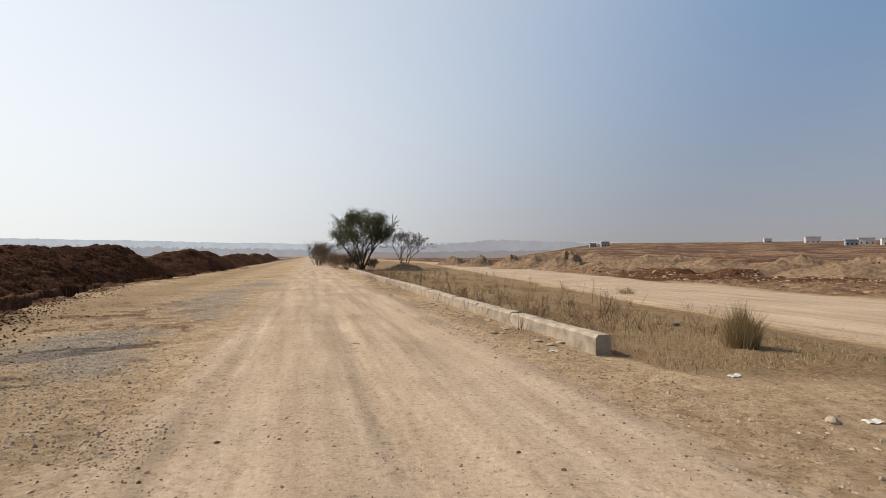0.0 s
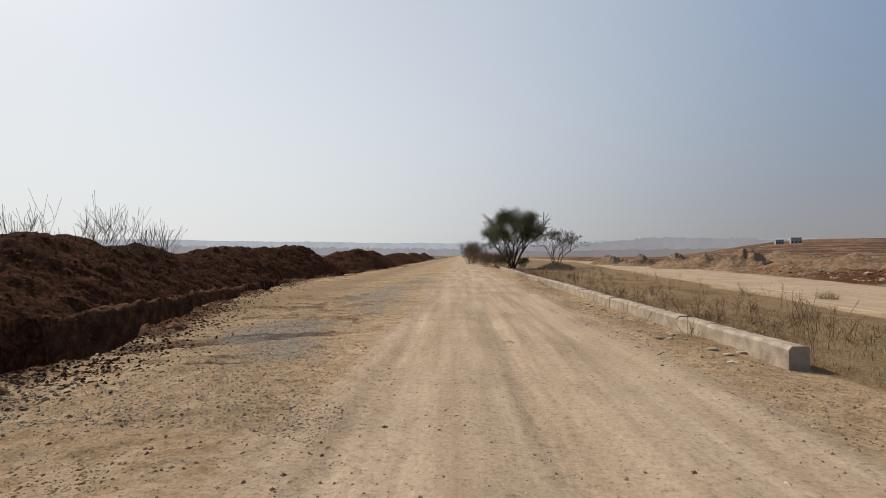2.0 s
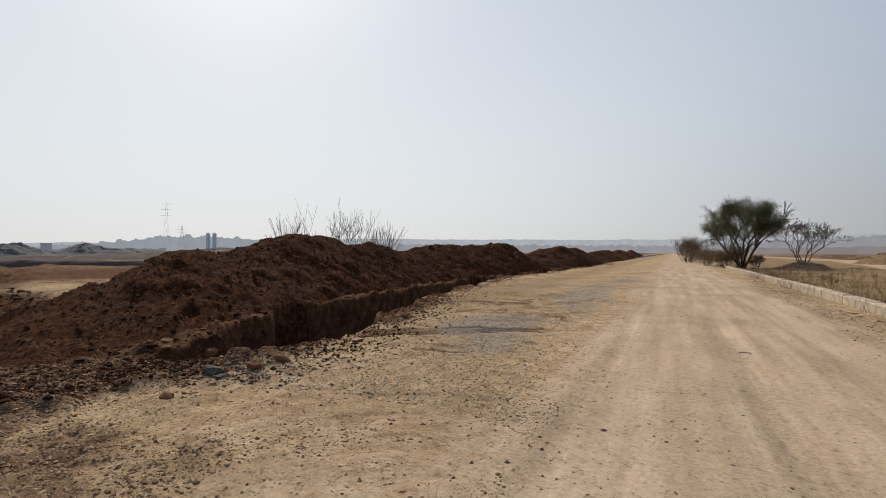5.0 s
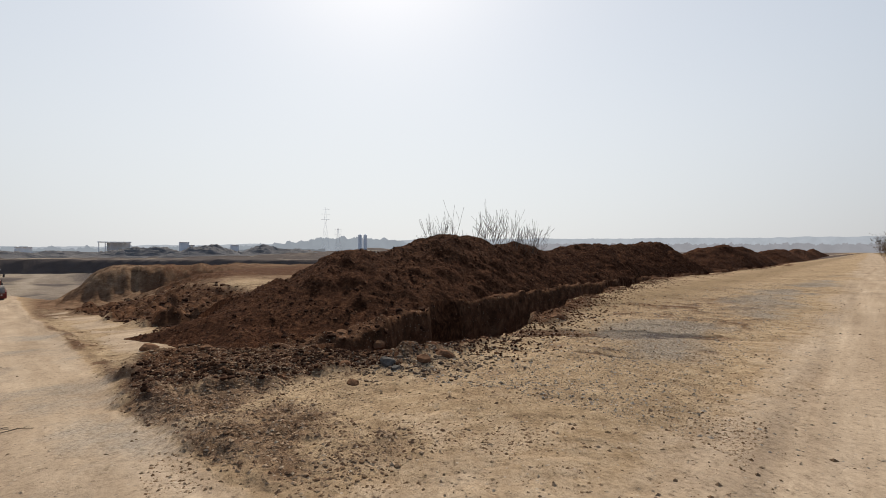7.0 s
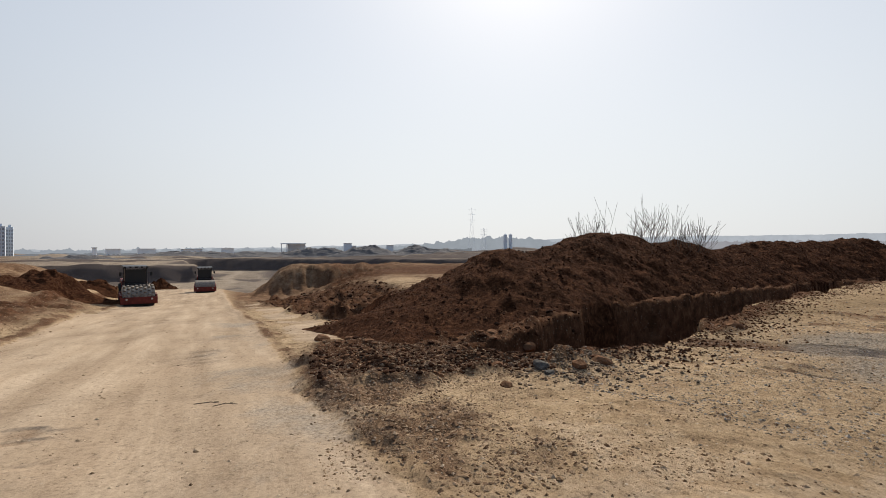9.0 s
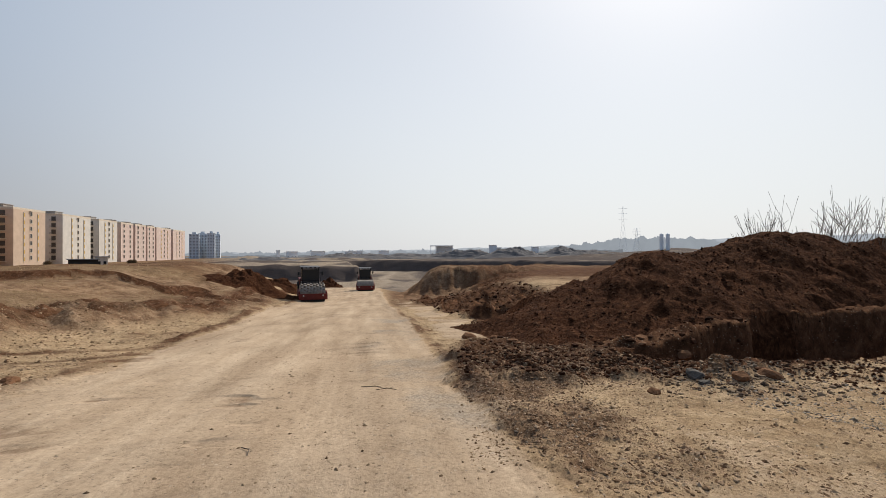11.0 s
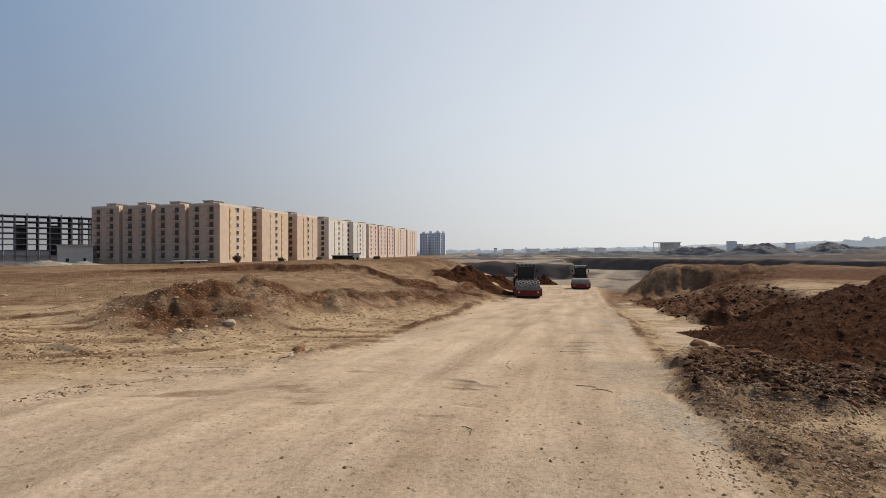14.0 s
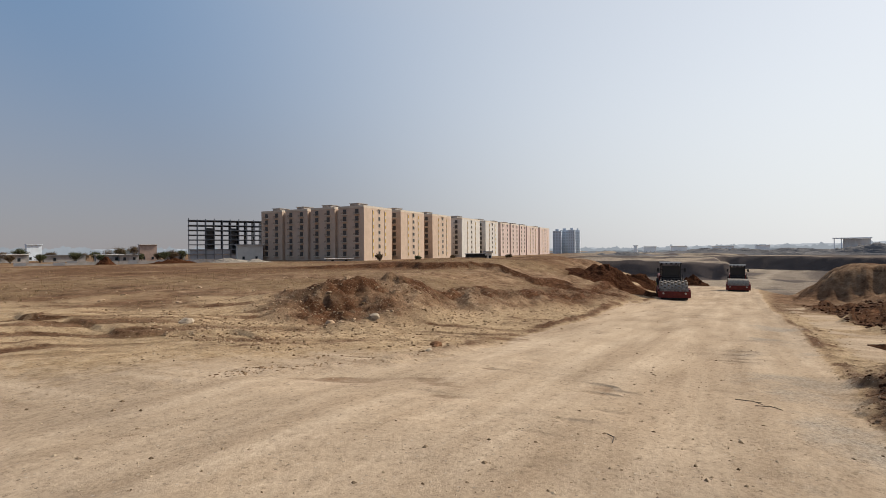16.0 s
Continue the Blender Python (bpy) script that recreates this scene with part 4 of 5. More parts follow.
def road_roller(m, pads, label):
    """Single-drum soil compactor; the drum points along -y."""
    th = empty("road_roller", m, label, "road roller", "road rollers on the haul road")
    r, w = 0.74, 2.05
    bm = bmesh.new()
    rod(bm, (-w / 2, 0, r), (w / 2, 0, r), r, r, 48)
    drum = part("drum", bm, STEEL, th, "padfoot steel drum" if pads else "smooth polished steel drum")
    if pads:
        pad = shared("pad", lambda b: box(b, 0, 0, 0, 0.16, 0.15, 0.16, 0.03), STEEL)
        for row in range(8):
            for k in range(15):
                turn = Matrix.Rotation(2 * math.pi * (k + 0.5 * (row % 2)) / 15, 4, "X")
                put("pad", pad, Matrix.Translation((-w / 2 + 0.12 + (w - 0.24) * row / 7, 0, r)) @ turn @ Matrix.Translation((0, 0, r + 0.05)), drum)
    bm = bmesh.new()
    for sx in (-1, 1):
        box(bm, sx * (w / 2 + 0.09), 0.25, r + 0.02, 0.12, 2.1, 0.36, 0.03)
        rod(bm, (sx * (w / 2 + 0.02), 0, r), (sx * (w / 2 + 0.17), 0, r), 0.24, 0.24, 20)
    box(bm, 0, -0.86, r - 0.20, w + 0.30, 0.16, 0.50, 0.03)
    box(bm, 0, 1.25, r + 0.05, w + 0.30, 0.20, 0.40, 0.03)
    part("drum_frame", bm, RED, th, "red steel yoke round the drum")
    bm = bmesh.new()
    box(bm, 0, -0.80, 0.26, w - 0.1, 0.05, 0.20, 0.01)
    part("scraper", bm, BLACK, th)
    for sx in (-0.8, 0.8):
        bm = bmesh.new()
        rod(bm, (sx, -0.94, r - 0.10), (sx, -0.99, r - 0.10), 0.07, 0.07, 14)
        part("headlight", bm, PAPER, th, "round pale headlight")
    bm = bmesh.new()
    box(bm, 0, 1.75, 1.0, 1.1, 0.9, 0.5, 0.06)
    box(bm, 0, 3.6, 1.25, 1.75, 2.0, 0.9, 0.12)
    part("chassis", bm, RED, th)
    for sx in (-1, 1):
        bm = bmesh.new()
        torus_tyre(bm, sx * 0.78, 3.3, 0.72, 0.74, 0.5)
        tyre = part("tyre", bm, RUBBER, th)
        bm = bmesh.new()
        rod(bm, (sx * 0.70, 3.3, 0.72), (sx * 1.05, 3.3, 0.72), 0.36, 0.30, 20)
        part("rim", bm, AMBER, tyre)
    bm = bmesh.new()
    box(bm, 0, 2.25, 1.32, 1.5, 1.3, 0.44, 0.05)
    for sx in (-0.70, 0.70):
        for sy in (1.68, 2.85):
            box(bm, sx, sy, 2.12, 0.09, 0.09, 1.25, 0.015)
    box(bm, 0, 1.66, 1.62, 1.45, 0.05, 0.14, 0.01)
    box(bm, 0, 2.85, 1.85, 1.35, 0.05, 0.7, 0.02)
    part("cab", bm, CAB, th)
    bm = bmesh.new()
    box(bm, 0, 1.67, 2.15, 1.30, 0.02, 0.95)
    part("windscreen", bm, GLASS, th)
    for sx in (-0.70, 0.70):
        bm = bmesh.new()
        box(bm, sx, 2.26, 2.12, 0.02, 1.05, 0.95)
        part("side_window", bm, GLASS, th)
    bm = bmesh.new()
    box(bm, 0, 2.25, 2.80, 1.65, 1.55, 0.13, 0.05)
    roof = part("roof", bm, CAB, th)
    for sx in (-0.55, -0.2, 0.2, 0.55):
        bm = bmesh.new()
        box(bm, sx, 1.46, 2.80, 0.20, 0.06, 0.10, 0.02)
        part("work_lamp", bm, TIN_LAMP, roof)
    for sx in (-1, 1):
        bm = bmesh.new()
        rod(bm, (sx * 0.75, 1.66, 2.30), (sx * 1.0, 1.55, 2.36), 0.018)
        box(bm, sx * 1.02, 1.54, 2.28, 0.16, 0.05, 0.30, 0.02)
        part("mirror", bm, BLACK, th)
    for sx in (-0.86, 0.86):
        bm = bmesh.new()
        rod(bm, (sx, 1.6, 1.1), (sx, 1.6, 1.9), 0.02)
        part("handrail", bm, CAB, th)
    bm = bmesh.new()
    rod(bm, (0.5, 3.2, 1.7), (0.5, 3.2, 2.5), 0.05)
    part("exhaust_pipe", bm, BLACK, th)
    return th


def on_ground(bearing, dist):
    x, y = -dist * math.sin(radians(bearing)), dist * math.cos(radians(bearing))
    return x, y, height(x, y)


for bearing, dist, turn, pads, text in ((105.35, 44.0, 5, True, "red padfoot road roller with black cab on the haul road"), (99.35, 65.0, 1, False, "red smooth-drum road roller with black cab farther down")):
    rx_, ry_, rz_ = on_ground(bearing, dist)
    road_roller(pose(rx_, ry_, rz_ - 0.03, 3.0, 0, bearing + turn), pads, text)


# ---- apartment blocks ----
def wall_paint(name, colour):
    return plain(name, colour, 0.9, 0, 0.10, 0.35)


# MISTY is a wall colour paled and blued to hold the distance haze
CREAM, PINK, STONE, SLATE, MISTY = wall_paint("cream_render", (0.51, 0.385, 0.295)), wall_paint("pink_render", (0.55, 0.43, 0.38)), wall_paint("pale_render", (0.56, 0.52, 0.475)), wall_paint("grey_blue_render", (0.26, 0.28, 0.31)), wall_paint("hazed_render", (0.66, 0.72, 0.78))
PANE_MAT, pn, pl, pb = material("dusty_pane", 0.25)
pb.inputs["Base Color"].default_value = (0.075, 0.07, 0.068, 1)
TRIM, OCHRE, RAIL = plain("pale_trim", (0.55, 0.47, 0.38), 0.85), plain("ochre_band", (0.50, 0.32, 0.06), 0.85), plain("brown_rail", (0.10, 0.07, 0.05), 0.7)
DUSTY = plain("dusty_plaster", (0.30, 0.275, 0.255), 0.9, 0, 0.3, 0.5)
STOREY, FLOORS, BASE = 3.2, 7, 0.9


def ring(bm, w, h, t, d):
    box(bm, 0, -d / 2, h / 2 + t / 2, w + 2 * t, d, t)
    box(bm, 0, -d / 2, -h / 2 - t / 2, w + 2 * t, d, t)
    for s in (-1, 1):
        box(bm, s * (w + t) / 2, -d / 2, 0, t, d, h)


def pane_of(bm, w, h):
    box(bm, 0, -0.02, 0, w, 0.04, h)
    box(bm, 0, -0.05, 0, 0.07, 0.06, h)


FRAME_A = shared("window_frame", lambda bm: ring(bm, 1.5, 1.7, 0.16, 0.16), TRIM)
PANE_A = shared("pane", lambda bm: pane_of(bm, 1.5, 1.7), PANE_MAT)
HOOD_A = shared("sun_hood", lambda bm: box(bm, 0, -0.35, 1.15, 2.0, 0.7, 0.14), TRIM)
FRAME_B = shared("balcony_slab", lambda bm: box(bm, 0, -0.55, -1.3, 3.0, 1.1, 0.22), TRIM)
PANE_B = shared("pane", lambda bm: pane_of(bm, 1.9, 2.1), PANE_MAT)
RAIL_B = shared("balcony_rail", lambda bm: [box(bm, 0, -1.05, -0.4, 3.0, 0.06, 0.08)] + [box(bm, -1.45 + 0.29 * k, -1.05, -0.8, 0.05, 0.05, 0.8) for k in range(11)], RAIL)


PANEL = shared("ochre_panel", lambda bm: box(bm, 0, 0, 0, 0.55, 0.08, 1.6), OCHRE)


def block(m, w, bays, bay, gap, paint, label, end_windows=1, show_bays=4):
    """An apartment block: its end wall lies along x and faces -y, its long front runs back along y and faces -x."""
    th = empty("apartment_building", m, label, "building", "row of apartment blocks")
    hgt = BASE + STOREY * FLOORS
    for k in range(bays):
        y0 = k * (bay + gap)
        bm = bmesh.new()
        box(bm, w / 2, y0 + bay / 2, hgt / 2 - 1.5, w, bay, hgt + 3.0)
        if k:
            box(bm, w / 2 + 0.75, y0 - gap / 2, hgt / 2 - 1.75, w - 1.5, gap - 0.004, hgt + 2.5)
        wall = part("wall", bm, paint, th)
        bm = bmesh.new()
        for cx, cy, lx, ly in ((w / 2, y0 + 0.15, w + 0.3, 0.3), (w / 2, y0 + bay - 0.15, w + 0.3, 0.3), (0.0, y0 + bay / 2, 0.3, bay - 0.61), (w, y0 + bay / 2, 0.3, bay - 0.61)):
            box(bm, cx, cy, hgt + 0.45, lx, ly, 0.9)
        part("parapet", bm, TRIM, th)
        bm = bmesh.new()
        box(bm, w * 0.36, y0 + bay * 0.62, hgt + 1.2, 6.5, 5.0, 2.4)
        box(bm, w * 0.36, y0 + bay * 0.62, hgt + 2.5, 7.1, 5.6, 0.2)
        part("stair_head", bm, DUSTY, th)
        if k < show_bays:
            for f in range(FLOORS):
                for o in (0.27, 0.75):
                    z = BASE + STOREY * (f + 0.5)
                    win = put("window", PANE_B, pose(-0.005, y0 + bay * o, z, 0, 0, -90), th)
                    put("balcony_slab", FRAME_B, Matrix.Identity(4), win)
                    put("balcony_rail", RAIL_B, Matrix.Identity(4), win)
    for e in range(end_windows):
        cx = w * (e + 0.5) / end_windows + (0.6 if end_windows == 1 else 0)
        for f in range(FLOORS):
            win = put("window", PANE_A, pose(cx, -0.005, BASE + STOREY * (f + 0.5) + 0.2), th)
            put("window_frame", FRAME_A, Matrix.Identity(4), win)
            if f == FLOORS - 1:
                put("sun_hood", HOOD_A, Matrix.Identity(4), win)
    if end_windows == 1:
        for cx in (w * 0.30, w * 0.74):
            bm = bmesh.new()
            box(bm, cx, -0.09, hgt / 2, 0.7, 0.18, hgt - 1.6)
            part("pilaster", bm, TRIM, th)
            for f in range(FLOORS):
                put("ochre_panel", PANEL, pose(cx + 0.1, -0.22, BASE + STOREY * (f + 0.35)), th)
    return th


ROW = Vector((-0.9798, -0.2, 0)).normalized()
TURN = math.degrees(math.atan2(ROW.y, ROW.x))
CORNER = Vector((-145.1, -168.1, -2.05))
for off, w, bays, paint, ends, text in ((0.0, 21.8, 4, CREAM, 1, "seven-storey cream apartment block with four balcony bays"), (29.7, 22.7, 2, CREAM, 1, "seven-storey cream apartment block with ochre strips"), (61.6, 22.4, 2, CREAM, 1, "seven-storey cream apartment block with ochre strips"),
                                        (98.4, 27.2, 2, STONE, 1, "seven-storey pale grey-cream apartment block"), (135.2, 22.6, 2, STONE, 1, "seven-storey pale grey-cream apartment block"),
                                        (163.0, 18.0, 2, PINK, 2, "seven-storey pinkish apartment block with window columns"), (184.5, 17.5, 2, PINK, 2, "seven-storey pinkish apartment block with window columns"), (205.0, 14.0, 2, PINK, 2, "seven-storey pinkish apartment block with window columns"),
                                        (222.0, 31.0, 2, PINK, 1, "far seven-storey pinkish apartment block"), (258.0, 30.0, 2, PINK, 1, "far seven-storey pinkish apartment block")):
    c = CORNER + ROW * off
    block(pose(c.x, c.y, c.z, 0, 0, TURN), w, bays, 14.6, 2.2, paint, text, ends)


# pale grey-blue, with the haze before the towers mixed into the colour
TOWER = wall_paint("tower_render", (0.52, 0.57, 0.63))


def tower(m, w, d, h, paint, label, cols):
    th = empty("tower_block", m, label, "building", "grey towers")
    bm = bmesh.new()
    box(bm, 0, d / 2, h / 2 - 1, w, d, h + 2)
    box(bm, 0, d / 2, h + 1.1, w * 0.4, d * 0.4, 2.2)
    part("wall", bm, paint, th)
    for c in range(cols):
        x = w * ((c + 0.5) / cols - 0.5)
        for f in range(int(h / 3.1)):
            bm = bmesh.new()
            box(bm, x, -0.06, 1.8 + 3.1 * f, w / cols * 0.5, 0.12, 1.6)
            part("window", bm, SLATE, th)
    return th


for bearing, dist, w, h in ((117.0, 560, 9.0, 22.5), (116.2, 575, 9.0, 23.8), (115.4, 560, 7.0, 23.6), (114.75, 590, 5.0, 24.2)):
    x, y, z = on_ground(bearing, dist)
    tower(pose(x, y, z, 0, 0, bearing - 3), w, 12, h - z, TOWER, "hazy grey-blue tower block beyond the apartments", 3)


# ---- unfinished concrete frame ----
def concrete_frame(m, w, d, floors, label):
    th = empty("unfinished_building", m, label, "building")
    step_h, nx, ny = 2.98, 11, 4
    for f in range(floors + 1):
        bm = bmesh.new()
        box(bm, 0, d / 2, f * step_h, w + 1.0, d + 1.0, 0.36)
        part("floor_slab", bm, FRAMING, th)
    for i in range(nx):
        for j in range(ny):
            bm = bmesh.new()
            top = floors * step_h + (1.2 if (i + j) % 3 == 0 else 0)
            box(bm, -w / 2 + w * i / (nx - 1), d * j / (ny - 1), top / 2 - 1, 0.48, 0.48, top + 2)
            part("column", bm, FRAMING, th)
    for i in range(7):
        for f in range(2 if i < 5 else 1):
            bm = bmesh.new()
            box(bm, -w / 2 + w * (i + 0.5) / 10, 0.3, (f + 0.5) * step_h, w / 10 - 0.7, 0.2, step_h - 0.5)
            part("infill_panel", bm, SLATE, th)
    for i in (2, 5):
        bm = bmesh.new()
        box(bm, -w / 2 + w * (i + 0.5) / 10, d * 0.55, floors * step_h * 0.42, w / 10 - 0.6, 0.25, floors * step_h * 0.8)
        part("inner_wall", bm, SLATE, th)
    return th


FRAMING = plain("raw_concrete", (0.14, 0.15, 0.17), 0.9, 0, 0.15, 0.6)
x, y, z = on_ground(153.4, 336)
concrete_frame(pose(x, y, z, 0, 0, 153.4 + 4), 47, 17, 8, "unfinished multi-storey concrete frame building")


# ---- small far buildings, sheds and walls on the left field ----
def cabin(m, w, d, h, wall_mat, roof_mat, label, doors=2, name="house"):
    th = empty(name, m, label, "building")
    bm = bmesh.new()
    box(bm, 0, d / 2, h / 2 - 0.4, w, d, h + 0.8)
    part("wall", bm, wall_mat, th)
    bm = bmesh.new()
    box(bm, 0, d / 2 - 0.3, h + 0.14, w + 0.8, d + 1.0, 0.28, 0.03)
    part("roof", bm, roof_mat, th)
    for k in range(doors):
        bm = bmesh.new()
        box(bm, w * ((k + 0.5) / doors - 0.5), -0.04, min(1.3, h * 0.45), min(1.1, w / doors * 0.5), 0.08, min(1.5, h * 0.5))
        part("window", bm, GLASS, th)
    return th


WHITE = plain("whitewash", (0.62, 0.58, 0.53), 0.9, 0, 0.12, 0.8)
# HAZY and PALE_STEEL: base colours whitened to carry the distance haze
HAZY = plain("hazed_plaster", (0.84, 0.86, 0.88), 0.95, 0, 0.06, 0.3)
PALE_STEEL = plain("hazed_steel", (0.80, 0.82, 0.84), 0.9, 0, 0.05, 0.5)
TIN = plain("dull_tin", (0.24, 0.24, 0.25), 0.6, 0.2, 0.2, 0.8)
BRICKY = plain("bare_brick", (0.38, 0.27, 0.22), 0.9, 0, 0.2, 0.9)
for bearing, dist, w, d, h, wm, rm, text in (
        (126.3, 196, 7.5, 4, 2.6, BLACK, TIN, "low dark open shed with a flat roof"), (124.9, 198, 3.2, 4, 3.4, WHITE, TIN, "small whitewashed hut beside the shed"),
        (161.0, 310, 8, 7, 8.5, BRICKY, WHITE, "two-storey salmon house beyond the field"), (169.8, 380, 7, 7, 9.5, MISTY, MISTY, "tall grey house under construction"),
        (171.5, 300, 14, 8, 3.6, DUSTY, WHITE, "low whitewashed house in the far settlement"), (167.6, 300, 16, 8, 3.2, DUSTY, TIN, "long low whitewashed house in the settlement"), (164.2, 290, 11, 8, 3.2, DUSTY, WHITE, "low pale house in the far settlement"),
        (162.6, 285, 8, 7, 3.0, DUSTY, TIN, "small whitewashed house in the settlement"), (158.6, 300, 9, 8, 3.2, DUSTY, TIN, "low pale house in the far settlement"),
        (151.5, 262, 12, 6, 7.5, STONE, STONE, "cream site hut below the concrete frame"), (142.0, 205, 11, 3, 1.0, DUSTY, WHITE, "long low whitewashed site store")):
    x, y, z = on_ground(bearing, dist)
    cabin(pose(x, y, z, 0, 0, bearing + 6), w, d, h, wm, rm, text)

for bearing, dist, w, h in ((163.5, 215, 30, 1.5), (158.0, 220, 16, 1.3), (168.5, 190, 18, 1.2), (155.5, 230, 14, 1.6)):
    x, y, z = on_ground(bearing, dist)
    th = empty("boundary_wall", pose(x, y, z, 0, 0, bearing + 4), "low dusty boundary wall across the field", "wall", "boundary walls")
    for k in range(int(w / 3)):
        bm = bmesh.new()
        box(bm, -w / 2 + 3 * k + 1.5, 0, h / 2 - 0.3, 2.9, 0.25, h + 0.6 - 0.3 * (k % 3))
        part("wall_panel", bm, DUSTY if k % 3 else TIN, th)

for k, (bearing, dist, tall) in enumerate(((172, 300, 5), (170.9, 330, 7), (168.6, 310, 5), (167.0, 290, 5.5), (166.2, 305, 4.5), (165.5, 330, 5.5), (163.6, 320, 8), (163.1, 322, 7), (162.2, 330, 8.5), (161.6, 300, 4), (160.2, 292, 4.5), (159.6, 290, 5), (158.9, 295, 5.5), (158.0, 300, 5.5), (137.4, 190, 3.0), (169.4, 280, 4), (171.4, 270, 3.6), (164.8, 270, 3.6), (122.5, 200, 2.6), (133.0, 200, 2.2), (128.9, 205, 2.4))):
    x, y, z = on_ground(bearing, dist)
    r, r_ = random.Random(200 + k), np.random.default_rng(200 + k)
    th = empty("tree", pose(x, y, z), "dark dusty tree beyond the field", "tree", "far trees")
    limbs, tips = [], []
    for q in range(3):
        grow(limbs, tips, Vector((0, 0, 0)), Vector((r.uniform(-0.4, 0.4), r.uniform(-0.4, 0.4), 1)).normalized(), tall * 0.36, 0.16, 2, 0.6, r, 0.2, 2)
    limb_mesh("trunk", limbs, BARK, th, 0.05)
    leaves("crown", tips, 46, tall * 0.13, 0.24, LEAF if k % 2 else BROWN_LEAF, th, r_)


# ---- earth mounds ----
def mound(x, y, rad, tall, mat, seed, label, stretch=1.0, turn=0.0):
    n, k = 40, 64
    q, a = np.meshgrid(np.linspace(0.02, 1.15, n), np.linspace(0, 2 * np.pi, k, endpoint=False), indexing="ij")
    edge = 1 + 0.22 * vnoise(np.cos(a) * 1.6 + seed, np.sin(a) * 1.6, seed)
    lx, ly = q * rad * edge * np.cos(a) * stretch, q * rad * edge * np.sin(a)
    ca, sa = math.cos(radians(turn)), math.sin(radians(turn))
    wx, wy = x + lx * ca - ly * sa, y + lx * sa + ly * ca
    fall = np.clip(1 - q, 0, 1)
    z = land(wx, wy)[0] - 0.35 * step(0.92, 1.12, q) + tall * (1 - step(0.0, 1.0, q)) * (1 + 0.30 * fbm(wx, wy, rad * 0.6, 3, seed)) + np.clip(fall * 3, 0, 1) * tall * 0.22 * np.abs(fbm(wx, wy, rad * 0.2, 4, seed + 9, 0.6))
    ob = sheet("earth_mound", wx, wy, z, mat, wrap=True)
    return tagged(ob, label, "earth mound", "earth mounds on the building land")


for k, (bearing, dist, rad, tall, mat, st, text) in enumerate((
        (-14.0, 64, 4.6, 1.75, TAN, 1.0, "steep mound of tan earth beyond the carriageway"), (-10.5, 70, 4.4, 1.3, TAN, 1.5, "low mound of tan earth beyond the carriageway"), (-8.0, 78, 3.0, 1.4, TAN, 1.3, "small tan earth mound beyond the carriageway"),
        (-4.0, 84, 3.0, 1.3, TAN, 1.4, "low lumpy tan earth mound"), (-1.5, 95, 3.2, 1.5, TAN, 1.4, "low lumpy tan earth mound"), (-17.5, 90, 5.0, 1.2, TAN, 2.4, "flat spread of tipped tan earth"),
        (-22.0, 58, 3.4, 1.0, TAN, 2.0, "low ridge of tipped tan earth"), (-26.5, 62, 4.0, 1.1, TAN, 2.2, "low ridge of tipped tan earth"), (-31.5, 52, 3.8, 1.0, TAN, 2.2, "low ridge of tipped tan earth"), (-36.5, 54, 4.0, 1.2, TAN, 2.0, "low ridge of tipped tan earth"), (-41.5, 48, 3.6, 1.1, TAN, 2.0, "low ridge of tipped tan earth"),
        (4.3, 60, 1.8, 0.75, TAN, 1.5, "small grassy earth mound near the bare tree"), (111.6, 47, 3.4, 0.75, HEAP, 1.3, "steep red-brown mound above the cut bank"), (108.0, 60, 2.6, 1.0, HEAP, 1.6, "low brown mound beside the haul road"),
        (103.3, 78, 2.0, 1.2, HEAP, 1.3, "small brown mound near the haul road"), (153.6, 190, 4.5, 1.6, RUBBLE, 1.8, "pale heap of rubble and sand"), (164.5, 110, 1.6, 1.1, HEAP, 1.2, "dark mound on the field edge"), (158.8, 190, 4.0, 1.5, HEAP, 2.4, "brown heap of broken brick rubble"), (151.0, 195, 4.0, 1.1, RUBBLE, 2.2, "pale heap of rubble and sand"),
        (82.0, 235, 13, 3.6, HAZED_SOIL, 1.6, "large grey-brown mound in the diggings"), (75.5, 260, 16, 4.2, HAZED_SOIL, 1.9, "large grey-brown mound in the diggings"), (99.0, 235, 8, 1.8, HAZED_SOIL, 4.2, "long grey-brown spoil mound in the diggings"), (109.5, 200, 7, 1.5, HAZED_SOIL, 4.0, "long grey-brown spoil mound in the diggings"), (87.5, 250, 8, 3.4, HAZED_SOIL, 3.5, "long grey-brown spoil mound in the diggings"), (102.0, 320, 10, 2.6, HAZED_SOIL, 4.5, "far grey-brown spoil mound in the diggings"), (94.0, 330, 10, 2.8, HAZED_SOIL, 4.5, "far grey-brown spoil mound in the diggings"))):
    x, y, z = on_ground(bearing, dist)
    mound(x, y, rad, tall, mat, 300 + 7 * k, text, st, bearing)


